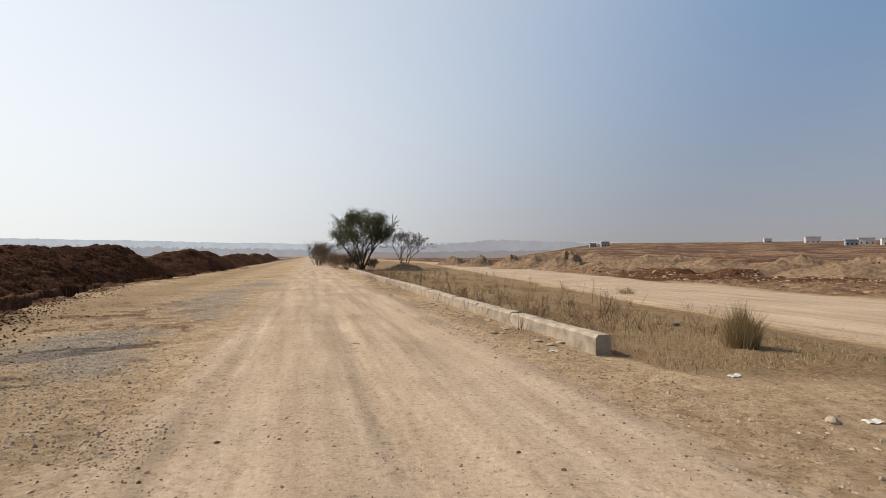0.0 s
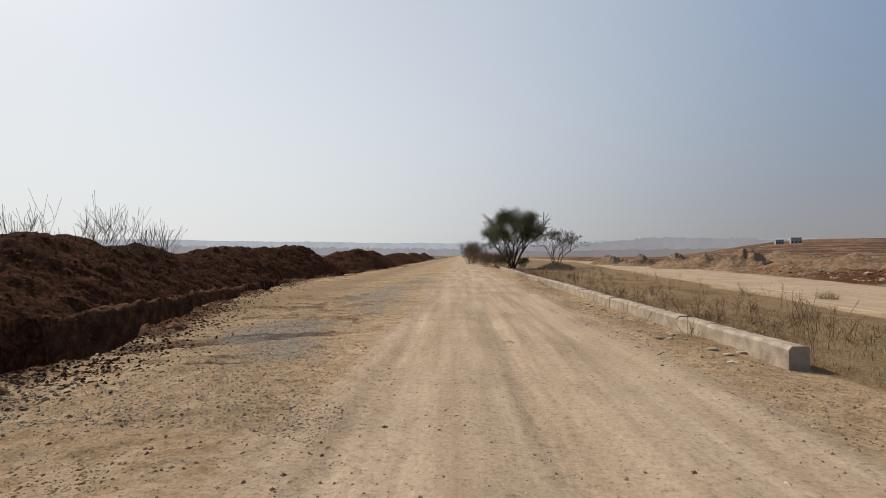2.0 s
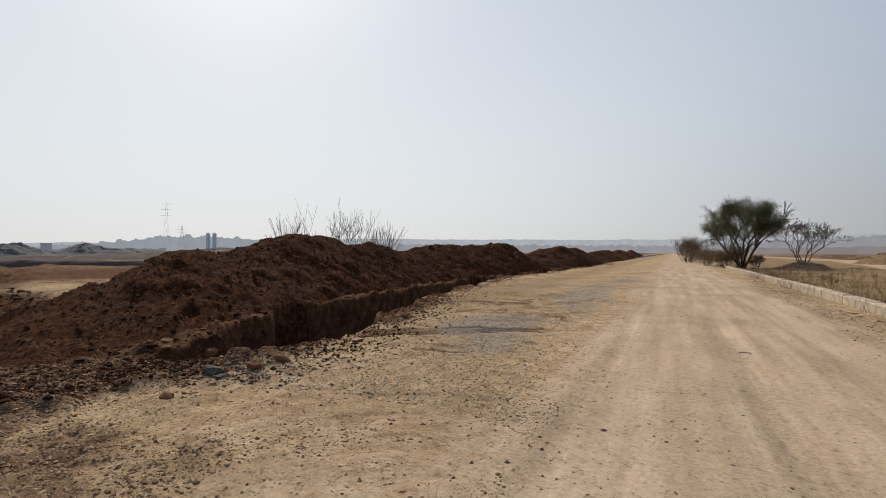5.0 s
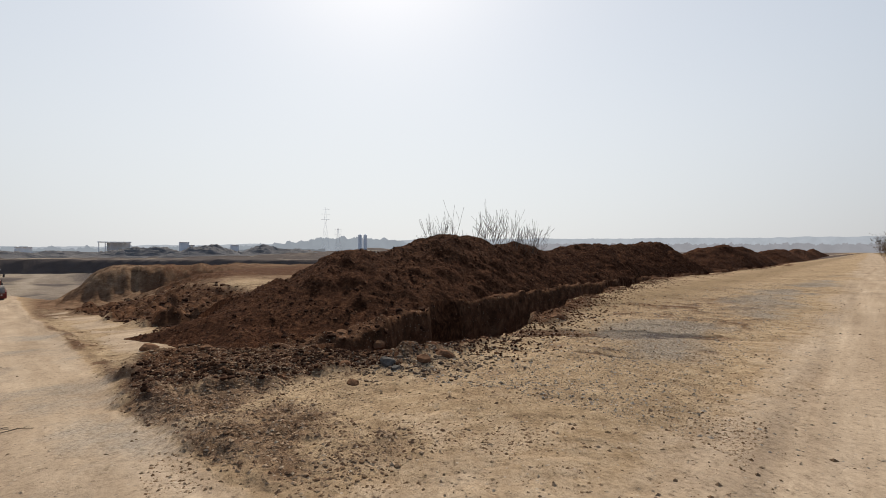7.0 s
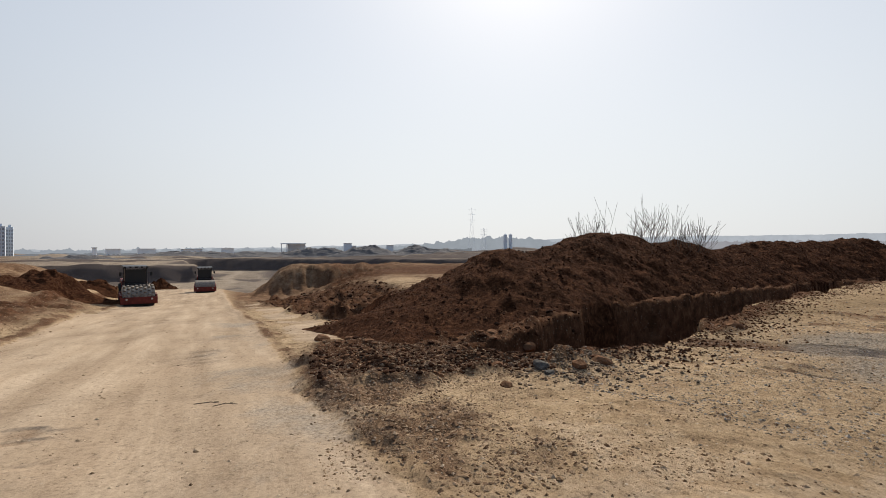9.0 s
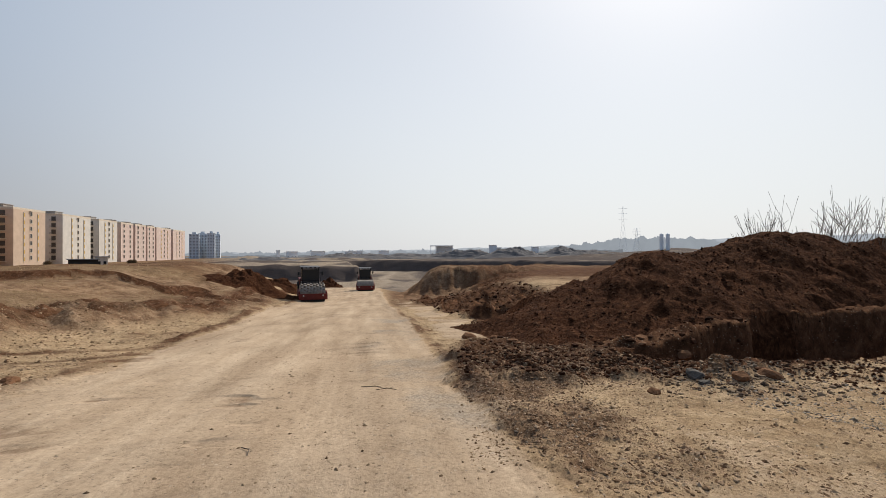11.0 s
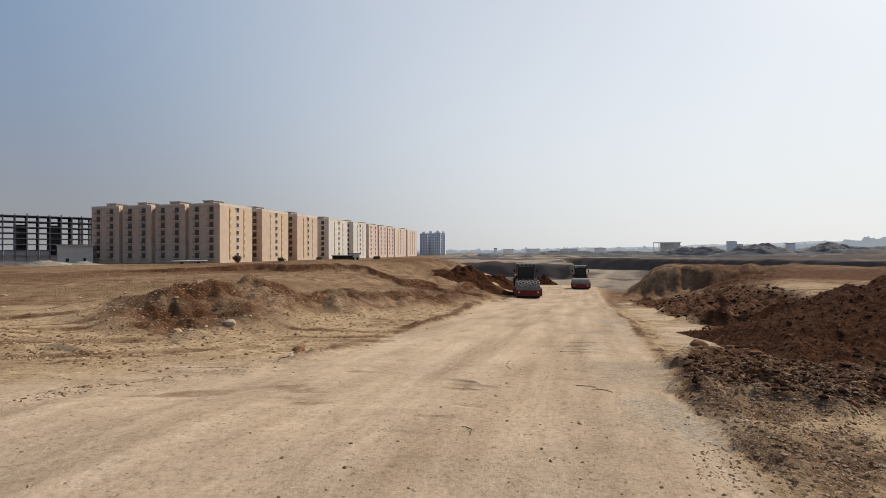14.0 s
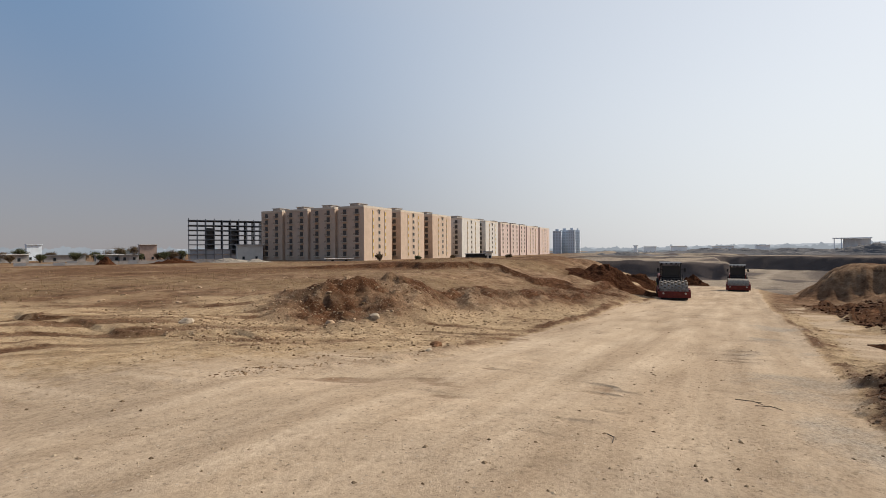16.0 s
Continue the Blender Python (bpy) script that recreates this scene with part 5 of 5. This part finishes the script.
# ---- pylon, silos, water tank, open shed far off ----
def pylon(m, h, label):
    th = empty("lattice_pylon", m, label, "pylon")
    bm = bmesh.new()
    levels = [(0, 5.2), (0.25, 3.4), (0.5, 2.0), (0.72, 1.2), (1.0, 0.5)]
    for (f0, w0), (f1, w1) in zip(levels, levels[1:]):
        c0 = [Vector((sx * w0, sy * w0, f0 * h)) for sx, sy in ((-1, -1), (1, -1), (1, 1), (-1, 1))]
        c1 = [Vector((sx * w1, sy * w1, f1 * h)) for sx, sy in ((-1, -1), (1, -1), (1, 1), (-1, 1))]
        for i in range(4):
            rod(bm, c0[i], c1[i], 0.08, 0.07, 4)
            rod(bm, c0[i], c1[(i + 1) % 4], 0.045, 0.045, 4)
            rod(bm, c0[(i + 1) % 4], c1[i], 0.045, 0.045, 4)
    part("mast", bm, PALE_STEEL, th)
    for f in (0.72, 0.84, 0.95):
        bm = bmesh.new()
        rod(bm, (-5, 0, f * h), (5, 0, f * h), 0.12, 0.12, 4)
        part("crossarm", bm, PALE_STEEL, th)
    return th


x, y, z = on_ground(70.0, 640)
pylon(pose(x, y, z, 0, 0, 70), 58 - z, "tall steel lattice pylon on the far knoll")
x, y, z = on_ground(68.6, 700)
pylon(pose(x, y, z, 0, 0, 60), 34 - z, "smaller steel lattice pylon on the far knoll")
for bearing in (66.15, 65.55):
    x, y, z = on_ground(bearing, 480)
    th = empty("silo", pose(x, y, z), "dark cylindrical silo among the far trees", "silo", "pair of silos")
    bm = bmesh.new()
    rod(bm, (0, 0, -1), (0, 0, 17.4 - z), 1.7, 1.7, 20)
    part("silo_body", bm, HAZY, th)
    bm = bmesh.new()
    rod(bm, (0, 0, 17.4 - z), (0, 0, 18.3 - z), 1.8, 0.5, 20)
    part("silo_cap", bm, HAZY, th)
x, y, z = on_ground(108.7, 250)
th = empty("water_tank", pose(x, y, z, 0, 0, 108), "small dark water tank on a stand", "water tank")
bm = bmesh.new()
box(bm, 0, 0, 1.4, 1.6, 1.6, 4.4, 0.1)
part("tank_body", bm, HAZY, th)
bm = bmesh.new()
box(bm, 0, 0, 3.75, 2.0, 2.0, 0.3, 0.05)
part("tank_lid", bm, SLATE, th)
x, y, z = on_ground(90.3, 420)
th = empty("open_shed", pose(x, y, z, 0, 0, 92), "long flat-roofed open shed on the skyline", "shed")
top = 8.0 - z
bm = bmesh.new()
box(bm, 0, 3, top, 20, 10, 0.6, 0.05)
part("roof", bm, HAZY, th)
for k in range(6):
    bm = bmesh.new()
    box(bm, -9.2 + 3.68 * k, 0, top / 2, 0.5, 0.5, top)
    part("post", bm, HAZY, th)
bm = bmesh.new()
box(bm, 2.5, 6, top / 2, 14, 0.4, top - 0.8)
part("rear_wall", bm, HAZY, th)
for bearing, dist, w, h, text in ((-17.0, 620, 7, 4.5, "square house on the far plain"), (-18.3, 600, 9, 5.5, "square house on the far plain"), (-37.0, 700, 14, 7, "pale house on the far plain"), (-39.8, 560, 9, 5, "dark square house on the far plain"), (-40.8, 600, 12, 6, "pale house on the far plain"), (-42.5, 560, 14, 6, "brick house on the far plain"), (-33.5, 760, 8, 5, "pale house on the far plain")):
    x, y, z = on_ground(bearing, dist)
    cabin(pose(x, y, z, 0, 0, bearing + 8), w, 8, h, SLATE if "square" in text else STONE, WHITE, text, 3)


for bearing, w, top_z, text in ((84.3, 9, 11.0, "hazy block of flats among far trees"), (83.6, 5, 8.0, "hazy block of flats among far trees"), (104.4, 16, 4.6, "hazy low shed on the skyline"), (100.4, 20, 4.2, "hazy low shed on the skyline"), (97.0, 12, 5.0, "hazy low shed on the skyline"), (107.2, 12, 4.4, "hazy low shed on the skyline"), (79.5, 8, 8.5, "hazy low shed on the skyline")):
    x, y, z = on_ground(bearing, 590)
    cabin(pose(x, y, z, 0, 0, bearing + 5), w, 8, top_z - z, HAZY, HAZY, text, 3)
x, y = -9.4, 7.9
shrub(x, y, height(x, y) - 0.02, 95, 0.42, 0.4, TWIG, "small dry bush on the trench lip", 14, 0, 0.004)


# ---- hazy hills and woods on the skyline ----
# even glow in a haze colour: the ridges emit it and take no sunlight
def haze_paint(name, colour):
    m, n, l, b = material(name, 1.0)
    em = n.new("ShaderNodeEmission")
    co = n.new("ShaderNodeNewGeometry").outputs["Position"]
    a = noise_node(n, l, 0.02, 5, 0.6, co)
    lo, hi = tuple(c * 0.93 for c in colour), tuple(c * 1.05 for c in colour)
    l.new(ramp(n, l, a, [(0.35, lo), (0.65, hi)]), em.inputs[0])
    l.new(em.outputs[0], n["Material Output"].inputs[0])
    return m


def skyline(name, dist, table, mat, bumpy, grain, seed, label):
    """A far ridge: elevation in degrees by bearing, with an uneven wooded top."""
    b0, b1 = table[0][0], table[-1][0]
    b = np.arange(b0, b1, 0.06)
    e = np.interp(b, [t[0] for t in table], [t[1] for t in table])
    e = e + bumpy * (fbm(b * grain, b * 0, 1.0, 4, seed) * 0.6 + np.abs(fbm(b * grain * 3, b * 0, 1.0, 3, seed + 5)) * 0.5)
    x, y = -dist * np.sin(np.radians(b)), dist * np.cos(np.radians(b))
    top = 1.6 + dist * np.tan(np.radians(e))
    xs = np.stack([x, x, x * 1.04])
    ys = np.stack([y, y, y * 1.04])
    zs = np.stack([np.full_like(top, -60), top, np.full_like(top, -60)])
    ob = sheet(name, xs, ys, zs, mat, smooth=False)
    return tagged(ob, label, "skyline", kind="structure")


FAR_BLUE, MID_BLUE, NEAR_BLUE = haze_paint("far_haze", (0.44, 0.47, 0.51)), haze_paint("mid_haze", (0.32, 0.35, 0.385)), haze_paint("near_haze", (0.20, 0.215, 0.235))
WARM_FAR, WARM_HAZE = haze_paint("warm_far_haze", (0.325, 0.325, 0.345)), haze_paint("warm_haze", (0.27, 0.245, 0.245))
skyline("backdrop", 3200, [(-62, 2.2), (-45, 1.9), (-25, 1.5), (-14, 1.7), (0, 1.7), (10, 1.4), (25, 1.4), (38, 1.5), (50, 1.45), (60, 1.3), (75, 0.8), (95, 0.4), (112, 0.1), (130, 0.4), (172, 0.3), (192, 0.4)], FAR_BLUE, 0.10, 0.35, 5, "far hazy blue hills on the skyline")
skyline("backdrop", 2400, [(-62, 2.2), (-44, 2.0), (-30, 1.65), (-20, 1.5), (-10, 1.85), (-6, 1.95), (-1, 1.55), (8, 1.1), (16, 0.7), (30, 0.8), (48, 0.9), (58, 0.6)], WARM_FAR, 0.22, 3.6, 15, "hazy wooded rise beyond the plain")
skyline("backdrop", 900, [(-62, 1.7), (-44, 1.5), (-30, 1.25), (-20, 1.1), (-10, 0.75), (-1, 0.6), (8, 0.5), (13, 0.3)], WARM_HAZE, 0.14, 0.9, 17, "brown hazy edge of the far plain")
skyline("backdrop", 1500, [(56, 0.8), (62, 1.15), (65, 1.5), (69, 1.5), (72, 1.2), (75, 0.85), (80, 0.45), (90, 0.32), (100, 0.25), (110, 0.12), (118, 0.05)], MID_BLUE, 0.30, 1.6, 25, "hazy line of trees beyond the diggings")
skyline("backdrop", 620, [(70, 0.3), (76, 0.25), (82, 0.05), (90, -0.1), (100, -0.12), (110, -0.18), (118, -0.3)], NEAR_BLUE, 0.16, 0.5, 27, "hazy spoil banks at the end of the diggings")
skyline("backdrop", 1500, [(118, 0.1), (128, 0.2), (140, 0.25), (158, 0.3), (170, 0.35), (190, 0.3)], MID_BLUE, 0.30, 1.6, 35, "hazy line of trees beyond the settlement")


# ---- litter, single stones and sticks ----
def lump(name, x, y, size, mat, seed, label, category, z=None, flat=0.7):
    r_ = np.random.default_rng(seed)
    bm = bmesh.new()
    bmesh.ops.create_icosphere(bm, subdivisions=2, radius=size)
    for v in bm.verts:
        v.co *= 1 + 0.30 * noise.noise(v.co * (1.6 / size) + Vector((seed, 0, 0)))
        v.co.z *= flat
        v.co.x *= 1.25
    ob = part(name, bm, mat)
    ob.matrix_world = pose(x, y, (height(x, y) if z is None else z) + size * flat * 0.2, r_.uniform(-15, 15), r_.uniform(-15, 15), r_.uniform(0, 360))
    return tagged(ob, label, category)


for k, (x, y, size, mat, name, text) in enumerate((
        (3.77, 4.78, 0.10, ROCK, "stone", "pale angular stone on the verge"), (-8.2, 7.9, 0.28, CLOD, "clod", "dark clod of earth at the trench lip"), (-6.62, 2.99, 0.12, BLUE_STONE, "stone", "blue-grey stone among the loose soil"),
        (-13.0, 0.3, 0.28, CLOD, "clod", "upright brown clod beside the haul road"), (-12.4, 0.9, 0.20, CLOD, "clod", "brown clod beside the haul road"), (-6.84, -6.31, 0.10, ROCK, "stone", "pale rounded stone at the road edge"), (-7.94, -7.09, 0.19, CLOD, "clod", "dark clod of earth at the road edge"), (-7.6, -6.8, 0.14, CLOD, "clod", "dark clod of earth at the road edge"),
        (5.65, 11.91, 0.13, BLACK, "clod", "small black lump on the dry median"), (-8.1, -10.9, 0.22, TAN_CLOD, "stone", "tan boulder on the cut edge"), (-9.2, -10.4, 0.24, ROCK, "stone", "pale boulder on the cut edge"), (-5.1, -12.4, 0.26, ROCK, "stone", "pale boulder on the field ledge"),
        (-6.95, 3.05, 0.2, BLUE_STONE, "stone", "blue-grey boulder on the dumped clods"), (-6.7, 3.5, 0.17, CLOD, "clod", "brown clod on the dumped earth"), (-6.9, 4.0, 0.2, CLOD, "clod", "brown clod on the dumped earth"), (-9.9, 4.3, 0.26, CLOD, "clod", "large brown clod at the foot of the bank"), (-10.4, 3.7, 0.22, CLOD, "clod", "large brown clod at the foot of the bank"), (-9.1, 2.9, 0.2, CLOD, "clod", "brown clod at the foot of the bank"), (-7.3, 2.5, 0.15, CLOD, "clod", "brown clod on the trodden spoil"), (-6.3, 2.2, 0.12, CLOD, "clod", "brown clod on the trodden spoil"))):
    lump(name, x, y, size * 0.6, mat, 500 + k, text, name)


def scrap(x, y, w, d, turn, mat, label, name="litter"):
    bm = bmesh.new()
    bmesh.ops.create_grid(bm, x_segments=6, y_segments=4, size=0.5)
    for v in bm.verts:
        v.co = Vector((v.co.x * w, v.co.y * d, 0.008 * math.sin(v.co.x * 9 + x) + 0.006 * math.cos(v.co.y * 8)))
    bmesh.ops.solidify(bm, geom=bm.faces[:], thickness=0.004)
    ob = part(name, bm, mat)
    ob.matrix_world = pose(x, y, height(x, y) + 0.018, 4, -3, turn)
    return tagged(ob, label, "litter")


for x, y, w, d, turn, text in ((3.83, 6.47, 0.26, 0.13, 20, "crumpled white paper on the dry grass"), (1.9, 8.44, 0.24, 0.10, -20, "flat white paper scrap beside the kerb"), (4.21, 4.83, 0.24, 0.14, 0, "pale cardboard scrap on the verge"), (0.6, 10.6, 0.18, 0.10, 50, "pale paper scrap on the verge"), (-3.6, 30.5, 0.3, 0.2, 10, "white paper scrap on the verge")):
    scrap(x, y, w * 0.65, d * 0.65, turn, PAPER, text)


def stick(x, y, ln, turn, label):
    bm = bmesh.new()
    rod(bm, (-ln / 2, 0, 0.0), (0, 0.03, 0.008), 0.005, 0.005, 6)
    rod(bm, (0, 0.03, 0.012), (ln / 2, -0.02, 0.0), 0.005, 0.003, 6)
    rod(bm, (0.05, 0.03, 0.01), (ln * 0.3, ln * 0.1, 0.012), 0.004, 0.002, 5)
    ob = part("stick", bm, TWIG)
    ob.matrix_world = pose(x, y, height(x, y) + 0.008, 0, 0, turn)
    return tagged(ob, label, "stick")


r = random.Random(31)
for k in range(34):
    s = 8 + 36 * r.random() ** 1.4
    x, y = from_road1(s, r.gauss(4.05, 0.28))
    lump("concrete_chunk", x, y, r.uniform(0.035, 0.085), ROCK, 700 + k, "pale broken concrete chunk on the kerb verge", "rubble", None, 0.45)
for k, (x, y, q) in enumerate(((-8.1, 56.2, 0.26), (-7.6, 55.9, 0.20), (-8.6, 55.8, 0.17))):
    lump("concrete_chunk", x, y, q, PAPER, 760 + k, "whitish concrete chunk at the foot of the tree", "rubble", None, 0.55)
for k in range(26):
    b, q = r.uniform(142, 172), r.uniform(13, 34)
    x, y = -q * math.sin(radians(b)), q * math.cos(radians(b))
    lump("stone", x, y, r.uniform(0.04, 0.10), TAN_CLOD, 800 + k, "tan stone lying on the dry field", "stone", None, 0.5)

stick(-1.58, 9.01, 0.20, 5, "short dark stick lying on the road")
stick(-6.9, -1.3, 0.34, 80, "dry branch lying on the haul road")
stick(-6.7, -1.1, 0.26, 95, "dry branch lying on the haul road")
stick(-4.4, -2.0, 0.2, 40, "thin dry stick on the haul road")

# ---- loose stones, clods and grass ----
xy = fan(62000, 1.9, 30, -44, 172)
w = land(xy[:, 0], xy[:, 1])
patch = np.clip(0.45 + 0.9 * fbm(xy[:, 0], xy[:, 1], 1.6, 4, 95), 0.06, 1)
keep = rng.uniform(0, 1, len(xy)) < patch * (0.22 + 0.78 * (1 - w[1]))
xy = xy[keep]
scatter_stones("gravel", xy, np.hypot(*xy.T) ** 0.35 * 0.0036 * rng.lognormal(0, 0.7, len(xy)), PEBBLE, "small loose stones scattered over the dirt", 0.25, None, True)
xy = fan(60000, 2.6, 15, 18, 92)
s_, v_ = road1(xy[:, 0], xy[:, 1])
patch = np.clip(0.25 + 1.1 * fbm(xy[:, 0], xy[:, 1], 1.1, 4, 97), 0.02, 1) * (v_ < -1.2)
xy = xy[rng.uniform(0, 1, len(xy)) < patch]
scatter_stones("earth_crumbs", xy, 0.0065 * rng.lognormal(0, 0.7, len(xy)), TAN_CLOD, "brown crumbs of earth in patches on the dirt", 0.4, None, True)
s_, v_ = 4.5 + 24 * rng.uniform(0, 1, 19000) ** 1.4, rng.normal(-3.7, 1.3, 19000)
xy = np.stack(from_road1(s_, v_), -1)
scatter_stones("crushed_stone", xy, 0.0085 * rng.lognormal(0, 0.55, len(xy)), by_island("grey_chip", [(0, (0.11, 0.085, 0.063)), (0.5, (0.25, 0.21, 0.168)), (1, (0.44, 0.385, 0.315))]), "grey crushed stone strewn beside the road", 0.3, None, True)
s_, v_ = rng.uniform(4, 60, 5000), rng.uniform(-14, -5.2, 5000)
xy = np.stack(from_road1(s_, v_), -1)
w = land(xy[:, 0], xy[:, 1])
xy = xy[(w[4] > 0.15) & (w[0] > -0.3)]
scatter_stones("soil_crumbs", xy, 0.024 * rng.lognormal(0, 0.5, len(xy)), CLOD, "crumbs of dark soil along the trench", 0.25)
xy = np.stack([rng.normal(-6.6, 2.4, 60000), rng.normal(1.5, 1.1, 60000)], -1)
w = land(xy[:, 0], xy[:, 1])
xy = xy[(w[4] + 0.6 * w[6] > rng.uniform(0.1, 0.9, len(xy))) & (w[0] > -0.9)]
scatter_stones("soil_clods", xy, 0.0085 * rng.lognormal(0, 0.7, len(xy)), by_island("brown_clod", [(0, (0.11, 0.062, 0.036)), (0.5, (0.24, 0.145, 0.085)), (1, (0.40, 0.28, 0.18))]), "trodden dark clods before the earth bank", 0.3, None, True)
bank = bpy.data.objects["earth_bank"].data
co = np.empty(len(bank.vertices) * 3)
bank.vertices.foreach_get("co", co)
co = co.reshape(-1, 3)
pick = co[rng.choice(len(co), 52000)]
pick = pick[(pick[:, 2] > ground_z(pick[:, 0], pick[:, 1]) + 0.05) & (np.hypot(pick[:, 0], pick[:, 1]) < 50)]
scatter_stones("bank_clods", pick[:, :2], 0.017 * rng.lognormal(0, 0.85, len(pick)), CLOD, "dark clods lying on the earth bank", 0.4, pick[:, 2], True, (0.65, 1.0))
xy = np.stack([rng.normal(-6.75, 0.5, 1500), rng.normal(3.6, 0.55, 1500)], -1)
scatter_stones("dumped_clods", xy, 0.011 * rng.lognormal(0, 0.75, len(xy)), by_island("grey_brown_clod", [(0, (0.06, 0.042, 0.032)), (0.5, (0.15, 0.10, 0.066)), (1, (0.30, 0.22, 0.15))]), "grey-brown clods dumped before the trench", 0.3, None, False, (0.5, 0.9))
s_, v_ = 6 + 22 * rng.uniform(0, 1, 9000) ** 1.3, np.abs(rng.normal(0, 0.8, 9000))
v_ = v_ + trench_line(s_) + np.interp(s_, (4, 7, 9.5, 12, 18, 28, 60), (0.9, 1.1, 1.4, 1.4, 0.75, 0.5, 0.45))
xy = np.stack(from_road1(s_, v_), -1)
scatter_stones("lip_clods", xy, 0.012 * rng.lognormal(0, 0.8, len(xy)), CLOD, "brown clods lying along the trench lip", 0.3, None, True, (0.5, 0.9))
a_, d_ = np.radians(rng.uniform(66, 93, 5200)), rng.normal(8.3, 0.9, 5200)
xy = np.stack([-d_ * np.sin(a_), d_ * np.cos(a_)], -1)
w = land(xy[:, 0], xy[:, 1])
xy = xy[(w[4] > 0.5) & (w[0] > -0.7)]
scatter_stones("heap_foot_clods", xy, 0.017 * rng.lognormal(0, 0.65, len(xy)), CLOD, "dark reddish clods rolled to the foot of the bank", 0.35, None, False, (0.5, 0.9))
s_, v_ = 6 + 36 * rng.uniform(0, 1, 16000) ** 1.2, -10.2 + rng.normal(0, 2.0, 16000)
xy = np.stack([-math.sin(R2) * s_ + math.cos(R2) * v_, math.cos(R2) * s_ + math.sin(R2) * v_], -1)
scatter_stones("tan_clods", xy, 0.014 * rng.lognormal(0, 0.7, len(xy)), TAN_CLOD, "tan clods along the cut edge", 0.4, None, False, (0.5, 0.9))
s_ = 3 + 42 * rng.uniform(0, 1, 12000) ** 1.4
v_ = np.where(rng.uniform(0, 1, 12000) < 0.65, -5.9 - 0.045 * np.clip(s_ - 8, 0, 60), 1.8) + rng.normal(0, 0.42, 12000)
xy = np.stack([-math.sin(R2) * s_ + math.cos(R2) * v_, math.cos(R2) * s_ + math.sin(R2) * v_], -1)
w = land(xy[:, 0], xy[:, 1])
xy = xy[w[6] > 0.15]
scatter_stones("windrow_crumbs", xy, 0.011 * rng.lognormal(0, 0.55, len(xy)), TAN_CLOD, "brown crumbs pushed to the road edges", 0.25)
s_, v_ = rng.uniform(9, 48, 7000), rng.uniform(1.8, 9, 7000)
xy = np.stack([-math.sin(R2) * s_ + math.cos(R2) * v_, math.cos(R2) * s_ + math.sin(R2) * v_], -1)
w = land(xy[:, 0], xy[:, 1])
xy = xy[w[4] > 0.3]
scatter_stones("strewn_clods", xy, 0.045 * rng.lognormal(0, 0.5, len(xy)), CLOD, "dark clods strewn beside the haul road", 0.3)
s_, v_ = rng.uniform(2.5, 30, 9000), rng.normal(3.9, 0.55, 9000)
xy = np.stack(from_road1(s_, v_), -1)
scatter_stones("verge_stones", xy, 0.011 * rng.lognormal(0, 0.5, len(xy)), PEBBLE, "small stones along the kerb verge", 0.25, None, True)
xy = fan(14000, 26, 120, -46, 4)
s_, v_ = road1(xy[:, 0], xy[:, 1])
xy = xy[v_ > 20 + 0.16 * np.clip(s_, 0, 120)]
scatter_stones("field_clods", xy, 0.0016 * np.hypot(*xy.T) * rng.lognormal(0, 0.5, len(xy)), TAN_CLOD, "tan clods strewn over the rough field", 0.3)

s_, v_ = rng.uniform(5.5, 60, 16000) ** 1.0, rng.uniform(5.0, 9.3, 16000)
s_ = 5.5 + (s_ - 5.5) ** 1.35 / 54.5 ** 0.35
xy = np.stack(from_road1(s_, v_), -1)
n = len(xy)
blades("dry_grass", xy, rng.uniform(0.03, 0.13, n), rng.uniform(0.03, 0.12, n), np.full(n, 0.010), STRAW, "stuff", "short dry grass on the median")
xy = fan(9000, 12, 70, 118, 174)
w = land(xy[:, 0], xy[:, 1])
xy = xy[w[3] > 0.2]
n = len(xy)
blades("field_grass", xy, rng.uniform(0.03, 0.11, n), rng.uniform(0.05, 0.2, n), 0.0009 * np.hypot(*xy.T), STRAW, "stuff", "thin dry grass on the field")
# twiggy weeds standing over the median
r = random.Random(77)
stalks = []
for k in range(330):
    s = 8.2 + 44 * r.random() ** 1.3
    v = r.choice((r.gauss(5.3, 0.3), r.uniform(5.1, 8.8 + 0.16 * s), r.gauss(7.0, 0.9)))
    x, y = from_road1(s, v)
    z = height(x, y) - 0.02
    tall = 0.2 + 0.75 * r.random() ** 1.8
    for q in range(r.randint(2, 4)):
        p = Vector((x + r.gauss(0, 0.05), y + r.gauss(0, 0.05), z))
        t = p + Vector((r.gauss(0, 0.16), r.gauss(0, 0.16), tall * r.uniform(0.7, 1.0)))
        stalks.append((p, t, 0.0045, 0.002))
        for b in range(7):
            c = p.lerp(t, r.uniform(0.3, 0.95))
            stalks.append((c, c + Vector((r.gauss(0, 0.09), r.gauss(0, 0.09), r.uniform(0.03, 0.16))), 0.003, 0.0015))
tagged(stems_mesh("weeds", stalks, WEED, None, 0, 3), "dry twiggy weeds on the median", "weeds", kind="stuff")
stalks = []
for k in range(26):
    s, v = r.uniform(7.8, 40), r.gauss(4.45, 0.12)
    x, y = from_road1(s, v)
    z = height(x, y) - 0.02
    for q in range(4):
        p = Vector((x + r.gauss(0, 0.06), y + r.gauss(0, 0.06), z))
        stalks.append((p, p + Vector((r.gauss(0, 0.12), r.gauss(0, 0.12), r.uniform(0.2, 0.45))), 0.006, 0.003))
tagged(stems_mesh("kerb_weeds", stalks, WEED, None, 0, 3), "dry weeds growing along the kerb foot", "weeds", kind="stuff")
